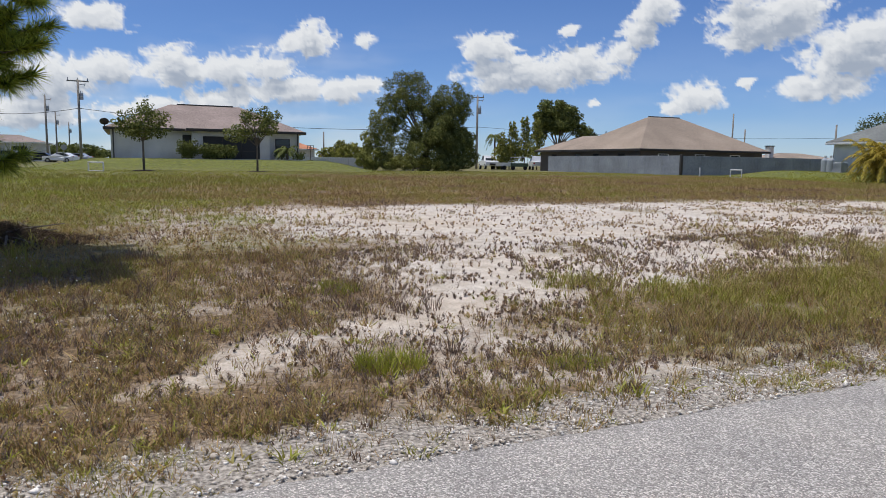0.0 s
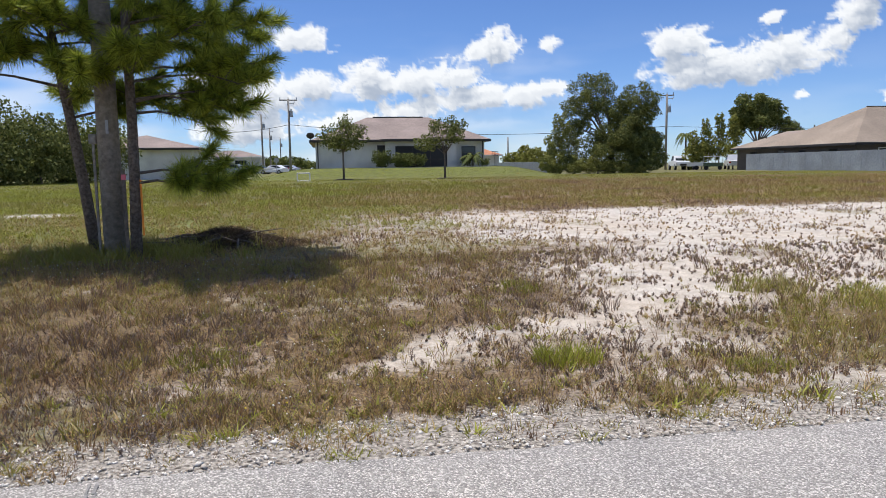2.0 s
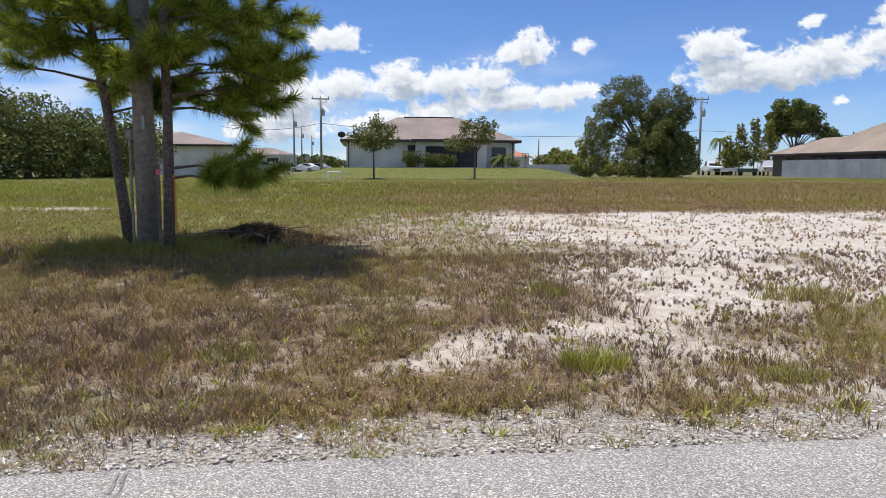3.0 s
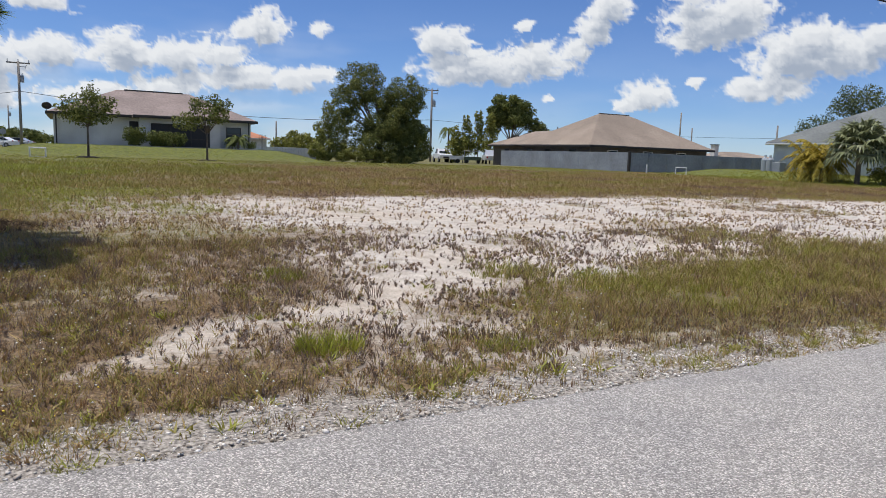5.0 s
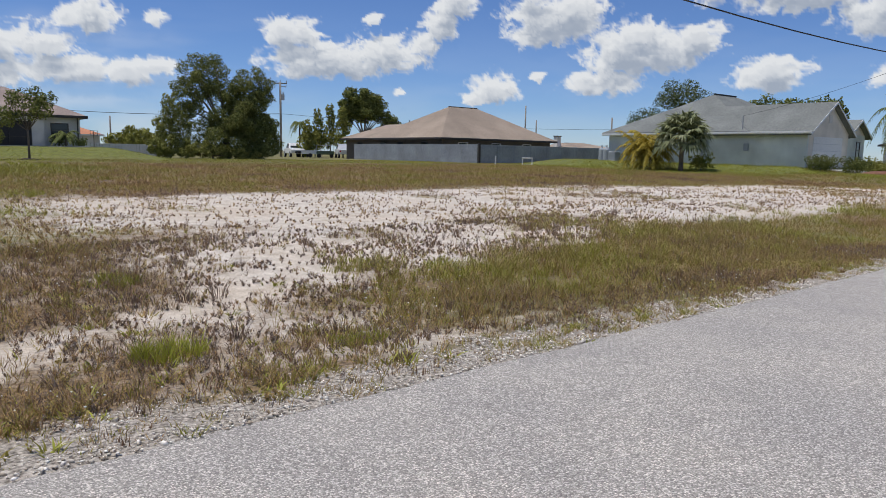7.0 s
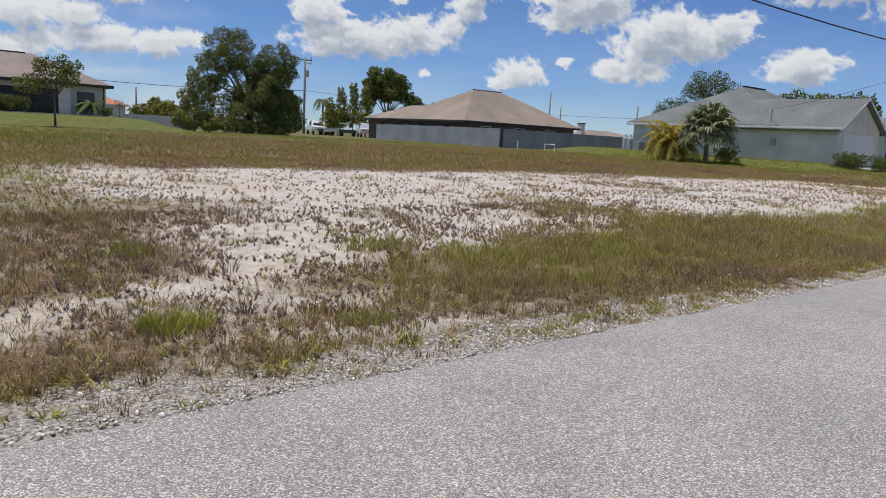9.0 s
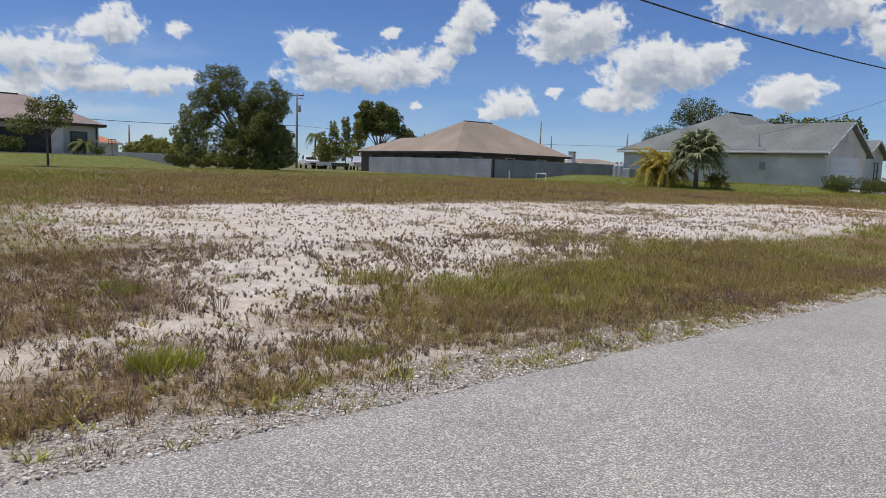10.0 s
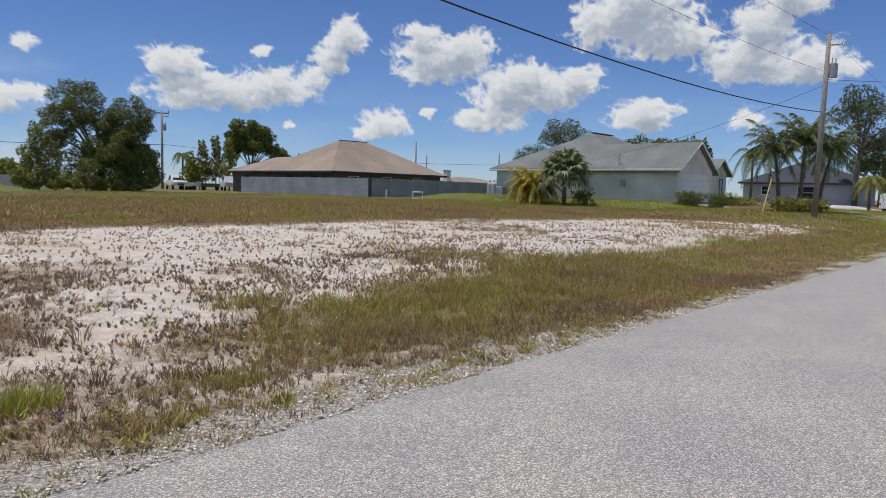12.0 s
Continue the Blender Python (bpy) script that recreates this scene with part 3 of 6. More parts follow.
lanai_house()
fenced_house()
garage_house()
plain_house(100, 20.6, 1.1, 16, 13, 2.5, 3.3, M_STUCCO_GREY, M_ROOF_DARK, "grey house with a dark slate shingle roof", M_TRIM_DARK, [(4, 1.6, 0.9, 1.2)], [(5, 2.2, 0.4, 1.7), (10, 1.2, 0.9, 1.2)])
plain_house(-26.0, 76, 1.3, 12, 12, 2.6, 1.6, M_STUCCO, M_ROOF_TAN, "white stucco house with a tan hip roof behind pines", M_TRIM_DARK, [(6.0, 1.2, 0.7, 1.5), (1.5, 1.0, 0.9, 1.1)])
plain_house(17, 116, 0.9, 11, 10, 2.6, 2.2, M_STUCCO, M_ROOF_ORANGE, "far house with an orange tile roof behind the fence", M_TRIM_WHITE)
far = plain_house(92.5, 79, 0.2, 15, 10, 2.5, 1.2, M_STUCCO, M_ROOF_BROWN, "far house with a brown roof and square chimney", M_TRIM_WHITE)
part("chimney", boxed(0.6, 1.5, 3.0, 3.9, 2.6, 4.7, bevel=0.02), M_STUCCO, far, "pale square chimney")
part("chimney_cap", boxed(0.5, 1.6, 2.9, 4.0, 4.704, 4.82), M_TRIM_DARK, far)
plain_house(-26, 147, 1.2, 12, 9, 3.0, 1.4, M_STUCCO, M_ROOF_TAN, "low pale far building behind parked cars", M_TRIM_WHITE, [(3, 2.4, 0.2, 2.2), (8, 2.4, 0.2, 2.2)])
CLOUDS_LEFT = [
    (40.3, 5.2, 4.2, 2.1), (36.4, 6.2, 2.8, 1.4), (31.6, 6.7, 2.3, 2.1),
    (28.4, 6.5, 3.2, 1.6), (24.8, 7.1, 2.8, 1.4), (21.7, 9.0, 2.1, 1.9),
    (23.9, 5.4, 4.2, 1.3), (19.4, 5.3, 1.9, 1.3), (17.5, 9.4, 1.0, 0.7),
    (17.7, 6.0, 1.9, 0.9), (37.1, 9.7, 2.5, 1.2), (41.6, 3.1, 4.2, 1.6),
    (44.3, 5.5, 2.3, 1.9), (33.0, 3.8, 4.2, 0.9), (28.5, 4.5, 3.7, 1.0),
]
CLOUDS_MID = [
    (7.5, 8.8, 2.5, 1.5), (4.7, 6.8, 5.1, 1.8), (0.2, 7.6, 3.7, 1.8),
    (-2.5, 8.2, 1.6, 1.2), (-4.2, 9.7, 1.6, 1.6), (-5.4, 11.6, 1.9, 1.6),
    (1.0, 10.3, 0.8, 0.4), (-0.8, 4.8, 0.7, 0.4), (-8.5, 5.0, 2.1, 1.4),
    (-7.2, 4.3, 1.6, 0.7), (-11.7, 6.0, 0.6, 0.4), (-12.9, 10.0, 4.2, 2.3),
    (-14.6, 11.0, 2.8, 1.6), (-11.3, 9.2, 2.3, 1.6), (-18.9, 7.7, 4.2, 2.3),
    (-21.3, 7.7, 4.2, 1.9), (-16.6, 5.6, 3.2, 1.3), (-23.9, 8.4, 2.1, 1.6),
    (-19.6, 9.3, 1.9, 1.2),
]
CLOUDS_RIGHT = [
    (-27.9, 13.1, 5.1, 2.8), (-31.0, 11.4, 5.1, 1.9), (-24.9, 12.2, 1.9, 1.6),
    (-28.7, 14.7, 3.7, 1.9), (-36.8, 12.2, 2.3, 2.1), (-36.2, 9.7, 3.9, 2.1),
    (-40.2, 9.3, 2.8, 1.9), (-42.9, 9.0, 1.2, 0.7), (-29.0, 6.0, 2.8, 1.6),
    (-36.5, 5.7, 1.6, 1.2), (-46.9, 8.2, 0.9, 0.5), (-48.7, 7.3, 2.1, 0.9),
    (-47.9, 4.8, 2.3, 1.4), (-39.1, 14.1, 2.8, 1.9), (-11.3, 12.4, 1.6, 0.8),
]


# ---- clouds ----
def build_clouds():
    """Fair-weather clouds far beyond the land, on one shell."""
    az = np.concatenate([np.arange(-180, -54, 1.5), np.arange(-54, 66, 0.12), np.arange(66, 181, 1.5)])
    el = np.concatenate([np.arange(0.1, 19, 0.12), np.arange(19, 46, 1.5)])
    A, L = np.meshgrid(az, el, indexing="ij")
    a, e = A.ravel(), L.ravel()

    def field(a, e):
        a = a + 1.1 * (fbm(a * 1.1, e * 1.4, 103, 3) - 0.5)
        e = e + 0.8 * (fbm(a * 1.1 + 50, e * 1.4, 104, 3) - 0.5)
        big = fbm(a * 0.55, e * 0.9, 101, 2) - 0.5
        small = np.zeros_like(a)
        amp, k = 1.0, 1.1
        for i in range(5):
            small += amp * (1 - np.abs(2 * vnoise(a * k, e * k * 1.25, 120 + i) - 1))
            amp, k = amp * 0.58, k * 2.1
        small = small / 2.2 - 0.55
        best = np.full_like(a, -1.0)
        for ca, ce, w, h in CLOUDS_LEFT + CLOUDS_MID + CLOUDS_RIGHT:
            dy = e - ce
            dy = np.where(dy < 0, dy * 1.45, dy)
            best = np.maximum(best, 1 - np.sqrt(((a - ca) / (w * 1.02)) ** 2 + (dy / (h * 1.02)) ** 2))
        outside = np.maximum(sst(-52, -60, a), sst(63, 72, a)) + sst(17, 22, e)
        best = np.maximum(best, np.where(outside > 0, (fbm(a * 0.09, e * 0.16, 140, 4) - 0.55) * 3 * np.minimum(outside, 1), -1))
        return best + 0.5 * big + 0.85 * small

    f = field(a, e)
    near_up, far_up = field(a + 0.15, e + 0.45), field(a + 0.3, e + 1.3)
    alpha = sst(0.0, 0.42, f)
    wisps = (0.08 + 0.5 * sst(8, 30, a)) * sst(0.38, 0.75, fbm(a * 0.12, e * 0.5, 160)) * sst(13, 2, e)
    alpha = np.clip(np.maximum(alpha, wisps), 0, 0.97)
    # self-shading put into the glow colour: greyer where more cloud lies above
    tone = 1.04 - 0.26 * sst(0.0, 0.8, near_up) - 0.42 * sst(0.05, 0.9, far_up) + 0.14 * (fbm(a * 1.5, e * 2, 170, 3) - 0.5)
    R = 3000.0
    ar, er = np.radians(a), np.radians(e)
    verts = np.stack([-np.sin(ar) * np.cos(er) * R, np.cos(ar) * np.cos(er) * R, np.sin(er) * R + 1.6], 1)
    n, k = len(az), len(el)
    i = (np.arange(n - 1)[:, None] * k + np.arange(k - 1)[None, :]).ravel()
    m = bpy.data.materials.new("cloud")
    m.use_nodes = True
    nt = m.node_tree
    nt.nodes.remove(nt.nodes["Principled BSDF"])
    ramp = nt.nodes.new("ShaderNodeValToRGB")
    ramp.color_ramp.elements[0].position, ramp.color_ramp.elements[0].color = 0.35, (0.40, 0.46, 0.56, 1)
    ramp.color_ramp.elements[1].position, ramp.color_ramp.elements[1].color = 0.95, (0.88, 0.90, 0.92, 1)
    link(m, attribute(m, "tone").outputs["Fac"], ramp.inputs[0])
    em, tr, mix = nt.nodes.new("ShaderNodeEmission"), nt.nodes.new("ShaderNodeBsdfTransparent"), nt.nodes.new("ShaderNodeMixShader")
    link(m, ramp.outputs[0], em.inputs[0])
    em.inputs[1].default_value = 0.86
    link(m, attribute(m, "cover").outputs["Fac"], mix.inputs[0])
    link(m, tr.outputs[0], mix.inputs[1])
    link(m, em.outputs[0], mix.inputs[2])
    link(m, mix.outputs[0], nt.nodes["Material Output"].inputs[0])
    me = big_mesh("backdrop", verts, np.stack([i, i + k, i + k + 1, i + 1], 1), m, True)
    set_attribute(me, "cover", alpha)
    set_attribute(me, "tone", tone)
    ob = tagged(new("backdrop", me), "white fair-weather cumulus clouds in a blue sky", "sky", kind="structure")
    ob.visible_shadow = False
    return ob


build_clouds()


# ---- plants ----
def bearing(az, d, z=0.0):
    """The place at a bearing (degrees left of straight ahead) and distance from where the road is crossed."""
    return Vector((-math.sin(radians(az)) * d, math.cos(radians(az)) * d, z))


def on_ground(az, d):
    p = bearing(az, d)
    p.z = hgt(p.x * CU + p.y * SU, -p.x * SU + p.y * CU)
    return p


M_LEAF_DARK = leaf_material("dark_leaves", (0.066, 0.086, 0.022), (0.25, 0.262, 0.078))
M_LEAF_MID = leaf_material("mid_leaves", (0.08, 0.105, 0.03), (0.25, 0.27, 0.09))
M_LEAF_YELLOW = leaf_material("yellow_green_leaves", (0.14, 0.155, 0.03), (0.34, 0.32, 0.08))
M_LEAF_GOLD = leaf_material("golden_fronds", (0.20, 0.16, 0.025), (0.55, 0.42, 0.07))
M_NEEDLE = leaf_material("pine_needles", (0.085, 0.12, 0.016), (0.54, 0.60, 0.085), 0.4, 0.52)
M_NEEDLE_FAR = leaf_material("far_pine_needles", (0.06, 0.085, 0.035), (0.22, 0.25, 0.11))
M_TRUNK = grained("grey_brown_bark", (0.10, 0.08, 0.06), (0.22, 0.18, 0.14), 14.0, 0.95, 0.8, 0.02, 2.0)
RNG = np.random.default_rng(7)


def leaf_cloud(centers, radii, n, size, up=0.3):
    """Leaf quads on and inside ellipsoid clumps. Returns verts, faces."""
    centers, radii = np.asarray(centers, float), np.asarray(radii, float)
    weight = radii[:, 0] * radii[:, 2] + radii[:, 0] * radii[:, 1]
    pick = RNG.choice(len(centers), n, p=weight / weight.sum())
    d = RNG.normal(size=(n, 3))
    d /= np.linalg.norm(d, axis=1)[:, None]
    r = 0.55 + 0.5 * RNG.random(n) ** 0.6
    lump = 0.92 + 0.22 * np.sin(5 * d[:, 0] + pick) * np.sin(5 * d[:, 1] + 2 * pick) + 0.10 * np.sin(11 * d[:, 2] + pick)
    p = centers[pick] + d * radii[pick] * (r * lump)[:, None]
    normal = d + RNG.normal(size=(n, 3)) * 0.7 + np.array([0, 0, up])
    normal /= np.linalg.norm(normal, axis=1)[:, None]
    t = np.cross(normal, RNG.normal(size=(n, 3)))
    t /= np.linalg.norm(t, axis=1)[:, None]
    b = np.cross(normal, t)
    s = size * (0.6 + 0.8 * RNG.random(n))[:, None]
    verts = np.stack([p - t * s, p + b * s * 0.5, p + t * s, p - b * s * 0.5], 1).reshape(-1, 3)
    return verts, np.arange(4 * n).reshape(n, 4)


def tree(base, az, label, blobs, n, leaf, size, trunk_r=0.18, limbs=True, bark=None, name="tree", fork=0.35, group=""):
    """Tree at a place; blobs: (across, up, half width, half height) as seen along the bearing."""
    t = thing(name, Matrix.Translation(base), label, "tree" if name == "tree" else "shrub", group)
    right = Vector((math.cos(radians(az)), math.sin(radians(az)), 0))
    away = Vector((-right.y, right.x, 0))
    cs, rs = [], []
    for x, z, rx, rz in blobs:
        off = (RNG.random() - 0.5) * rx * 0.9
        c = right * x + away * off
        many = 13 if name == "tree" else 7
        for k in range(many):
            up = 1 - 2 * (k + RNG.random()) / many
            ring, ang = math.sqrt(max(0.0, 1 - up * up)), k * 2.399 + 0.7 * RNG.random()
            deep = 0.74 + 0.16 * RNG.random()
            cs.append((c.x + ring * math.cos(ang) * rx * deep, c.y + ring * math.sin(ang) * rx * deep, z + up * rz * deep))
            q = (0.26 + 0.16 * RNG.random()) if name == "tree" else 0.45 + 0.2 * RNG.random()
            rs.append((rx * q, rx * q, max(rz, 0.7 * rx) * q))
        cs.append((c.x, c.y, z))
        rs.append((rx * 0.55, rx * 0.55, rz * 0.55))
    v, f = leaf_cloud(cs, rs, n, size)
    ob = new("crown", big_mesh("crown", v, f, leaf))
    ob.parent = t
    bm = bmesh.new()
    top = max(z for _, z, _, _ in blobs)
    cx = sum(b[0] * b[2] for b in blobs) / sum(b[2] for b in blobs)
    split = top * fork
    tube(bm, [(0, 0, -0.15), (0, 0, split * 0.5), tuple(right * cx * 0.2 + Vector((0, 0, split)))], [trunk_r * 1.25, trunk_r, trunk_r * 0.85])
    if limbs:
        start = right * cx * 0.2 + Vector((0, 0, split * 0.92))
        for x, z, rx, rz in blobs:
            for s in (-0.4, 0.4):
                end = right * (x + s * rx) + away * (s * rx * (RNG.random() - 0.2)) + Vector((0, 0, z + 0.3 * rz))
                mid = start.lerp(end, 0.5) + Vector((0, 0, 0.12 * top * (RNG.random() - 0.2)))
                tube(bm, [start, mid, end], [trunk_r * 0.5, trunk_r * 0.3, trunk_r * 0.1], 5)
    part("trunk", bm, bark or M_TRUNK, t, smooth=True)
    return t


def seen_from_road(px, cx, by, k):
    """Blobs given in steps of one unit across and up, k metres each."""
    return [((x - cx) * k, (by - y) * k, rx * k, ry * k) for x, y, rx, ry in px]


def big_tree():
    """A tall round-headed pine and the thicket round its foot."""
    d = 73.0
    k = d / 1238.0
    pine_px = [(566, 158, 42, 38), (545, 185, 30, 26), (600, 190, 34, 26), (640, 172, 32, 27), (660, 190, 16, 16), (630, 205, 34, 18),
               (540, 215, 24, 16), (618, 228, 46, 22), (590, 252, 50, 30), (650, 238, 34, 20), (655, 262, 34, 26)]
    tree(on_ground(12.6, d), 12.6, "tall dense round-headed dark green pine above a thicket", seen_from_road(pine_px, 596, 294, k), 80000, M_PINE_BROAD, 0.08, 0.34, fork=0.3)
    for az, dd, leaf, px, n, label in (
        (16.6, 71.0, M_LEAF_OLIVE, [(497, 215, 15, 26), (486, 244, 16, 22), (510, 245, 18, 30), (492, 272, 20, 18), (518, 275, 18, 16), (470, 275, 12, 14)], 15000, "loose olive-green tree beside a tall pine"),
        (10.2, 71.5, M_LEAF_MID, [(664, 240, 16, 20), (648, 262, 22, 22), (684, 255, 14, 22), (672, 278, 22, 14), (640, 282, 20, 10)], 13000, "bushy mid-green tree at the foot of a pine"),
        (13.6, 70.5, M_LEAF_OLIVE, [(560, 278, 20, 14), (590, 282, 20, 12), (536, 282, 18, 11), (614, 284, 18, 10), (500, 284, 16, 9), (640, 287, 14, 7)], 12000, "low tangled olive thicket under a tall pine"),
    ):
        cx = sum(p[0] for p in px) / len(px)
        tree(on_ground(az, dd), az, label, seen_from_road(px, cx, 294, dd / 1238.0), n, leaf, 0.085, 0.09, fork=0.3)


M_PINE_BROAD = leaf_material("broad_pine_needles", (0.068, 0.085, 0.024), (0.27, 0.275, 0.082))
M_LEAF_OLIVE = leaf_material("olive_leaves", (0.12, 0.135, 0.034), (0.38, 0.37, 0.105))
big_tree()
for az, d, blobs, n, label in (
    (34.1, 53, [(-0.1, 3.5, 1.5, 0.9), (-1.0, 3.0, 0.9, 0.7), (1.0, 3.3, 0.9, 0.9), (0.2, 4.3, 0.5, 0.7), (0.0, 2.6, 1.3, 0.5)], 4200, "small leafy young oak in a mulch ring on the lawn"),
    (25.9, 53, [(0.2, 4.0, 1.1, 0.7), (-1.2, 2.7, 1.2, 0.7), (0.6, 3.2, 1.1, 0.7), (1.2, 3.9, 0.6, 0.5), (-0.8, 3.9, 0.5, 0.6)], 3300, "small uneven young oak in a mulch ring on the lawn"),
):
    p = on_ground(az, d)
    tree(p, az, label, blobs, n, M_LEAF_DARK, 0.085, 0.07, group="young lawn trees", fork=0.5)
    bm = bmesh.new()
    bmesh.ops.create_uvsphere(bm, u_segments=20, v_segments=6, radius=1.0, matrix=Matrix.Translation(p) @ Matrix.Diagonal((0.8, 0.8, 0.1, 1)))
    tagged(part("mulch_ring", bm, grained("mulch", (0.05, 0.03, 0.02), (0.12, 0.075, 0.05), 20.0, 0.95, 1.0, 0.03), smooth=True), "low ring of dark bark mulch round a tree", "mulch", "mulch rings")


def shrub(az, d, w, h, leaf, label, n=900, size=0.09, lift=0.0):
    p = on_ground(az, d) + Vector((0, 0, lift))
    return tree(p, az, label, [(x * w * 0.5, h * 0.52, w * 0.32, h * 0.42) for x in (-0.6, 0.0, 0.6)], n, leaf, size, 0.04, False, name="shrub", fork=0.4)


# shrubs by the porch house
for az, w, h in ((31.0, 1.3, 1.6), (29.4, 1.6, 1.3), (28.3, 1.6, 1.3)):
    shrub(az, 61.8, w, h, M_LEAF_DARK, "clipped dense green hedge shrub by the porch", 1500, 0.09)
shrub(24.0, 63.5, 1.0, 1.0, M_LEAF_MID, "low green shrub against the white wall", 500, 0.08)
shrub(22.6, 63.5, 0.7, 0.7, M_LEAF_MID, "low green shrub against the white wall", 400, 0.08)


def frond(bm, base, out, length, rise, droop, width, leaflets=24):
    """A feather frond: rachis and two rows of leaflets, as flat tapered blades."""
    out = Vector(out).normalized()
    side = Vector((-out.y, out.x, 0))
    pts = []
    for i in range(leaflets + 1):
        s = i / leaflets
        pts.append(Vector(base) + out * (length * (s - 0.12 * s * s)) + Vector((0, 0, rise * s - droop * s * s)))
    for i in range(1, leaflets + 1):
        a, p = pts[i - 1], pts[i]
        way = (p - a).normalized()
        q = [bm.verts.new(a + side * 0.025), bm.verts.new(a - side * 0.025), bm.verts.new(p - side * 0.02), bm.verts.new(p + side * 0.02)]
        bm.faces.new(q)
        w = width * math.sin(math.pi * min(0.98, 0.12 + 0.86 * i / leaflets)) ** 0.7
        for s in (-1, 1):
            tip = p + side * (s * w * (0.7 + 0.3 * RNG.random())) + way * (w * 0.5) + Vector((0, 0, -0.75 * w * (0.4 + RNG.random())))
            bm.faces.new((bm.verts.new(p), bm.verts.new(p + way * 0.10), bm.verts.new(tip)))


def palm(p, trunk_h, n, length, rise, droop, width, leaf, label, trunk_r=0.1, lean=(0, 0), category="palm", trunk_mat=None, trunks=((0, 0),)):
    t = thing("palm", Matrix.Translation(p), label, category)
    for dx, dy in trunks:
        hh = trunk_h * (0.85 + 0.3 * RNG.random()) if len(trunks) > 1 else trunk_h
        bm = tube(bmesh.new(), [(dx, dy, -0.2), (dx + lean[0] * 0.4, dy + lean[1] * 0.4, hh * 0.5), (dx * 1.6 + lean[0], dy * 1.6 + lean[1], hh)], [trunk_r * 1.3, trunk_r, trunk_r * 0.8])
        part("trunk", bm, trunk_mat or M_TRUNK, t, smooth=True)
        for i in range(n):
            ang = i * 2.399 + RNG.random() * 0.4
            up = rise * (1.0 - 1.1 * i / n) + 0.2 * RNG.random()
            bm = bmesh.new()
            frond(bm, (dx * 1.6 + lean[0], dy * 1.6 + lean[1], hh), (math.cos(ang), math.sin(ang), 0), length * (0.8 + 0.35 * RNG.random()), up * length, droop * length, width)
            part("frond", bm, leaf, t)
    return t


def fan_palm(p, trunk_h, n, stalk, radius, leaf, label):
    """A fan palm: stalks that end in round, split leaves."""
    t = thing("palm", Matrix.Translation(p), label, "palm")
    part("trunk", tube(bmesh.new(), [(0, 0, -0.2), (0, 0, trunk_h)], [0.2, 0.16]), M_TRUNK, t)
    for i in range(n):
        ang, el = i * 2.399, 1.4 - 1.8 * i / n
        out = Vector((math.cos(ang) * math.cos(el), math.sin(ang) * math.cos(el), math.sin(el)))
        hub = Vector((0, 0, trunk_h)) + out * stalk * (0.85 + 0.3 * RNG.random())
        side = out.cross(Vector((0, 0, 1))).normalized()
        up = side.cross(out)
        bm = bmesh.new()
        tube(bm, [(0, 0, trunk_h), hub], [0.02, 0.012], 4)
        for k in range(22):
            a = (k / 21 - 0.5) * 4.2
            way = out * math.cos(a) + side * math.sin(a)
            tip = hub + way * radius * (0.85 + 0.3 * RNG.random()) - up * 0.12 - Vector((0, 0, 0.38 * radius * RNG.random() + 0.15 * radius))
            b = way.cross(up) * 0.085
            mid = hub + way * radius * 0.55
            bm.faces.new([bm.verts.new(x) for x in (hub, mid + b, tip, mid - b)])
        part("fan_leaf", bm, leaf, t)
    return t


M_FAN = leaf_material("fan_leaves", (0.09, 0.105, 0.045), (0.36, 0.38, 0.20), 0.35)
M_PALM = leaf_material("palm_leaflets", (0.06, 0.08, 0.028), (0.23, 0.25, 0.10))
p = on_ground(23.6, 63.0)
palm(p, 0.9, 14, 1.3, 0.9, 0.9, 0.28, M_LEAF_MID, "small feathery green palm by the white wall", 0.07)
fan_palm(on_ground(-23.15, 58.0), 2.5, 40, 1.35, 1.25, M_FAN, "thick grey-green fan palm beside the pale house")
palm(on_ground(-20.7, 60.0), 1.3, 30, 2.4, 1.75, 1.1, 0.45, M_LEAF_GOLD, "golden yellow areca palm clump beside the pale house", 0.07, trunks=((-0.5, 0), (0.4, 0.2), (0.0, -0.4)))
shrub(-24.6, 59.0, 1.6, 1.4, M_LEAF_YELLOW, "variegated yellow-green croton shrub under the fan palm", 600, 0.11)
for az, d, w, h in ((-32.7, 59.5, 1.7, 1.3), (-34.9, 60.5, 1.8, 1.3)):
    shrub(az, d, w, h, M_LEAF_DARK, "clipped rounded dark green box hedge by the garage", 3200, 0.06)
shrub(-36.3, 62.0, 2.8, 1.2, M_LEAF_YELLOW, "light green hedge shrub by the entry", 900, 0.09)
for az, d, hh, lean in ((-39.0, 53, 4.2, (-0.5, 0.2)), (-40.3, 53.5, 4.8, (0.4, 0.3)), (-41.4, 56, 4.2, (0.8, -0.2))):
    palm(on_ground(az, d), hh, 38, 2.2, 1.85, 1.0, 0.5, M_PALM, "tall feathery palm in a planted front bed", 0.12, lean)
palm(on_ground(-37.0, 70), 5.0, 13, 2.5, 1.0, 1.5, 0.55, M_LEAF_MID, "drooping feather palm behind the pale house", 0.11)
for az, d, s in ((-39.3, 50.5, 1.2), (-40.6, 51, 1.1), (-41.5, 52, 0.9)):
    shrub(az, d, s * 1.2, s, M_LEAF_YELLOW, "yellow-green spiky bed shrub under the palms", 500, 0.1)


# far trees
def far_tree(az, d, blobs, n, leaf, label, size=0.3, r=0.25, fork=0.4):
    return tree(on_ground(az, d), az, label, blobs, n, leaf, size, r, fork=fork)


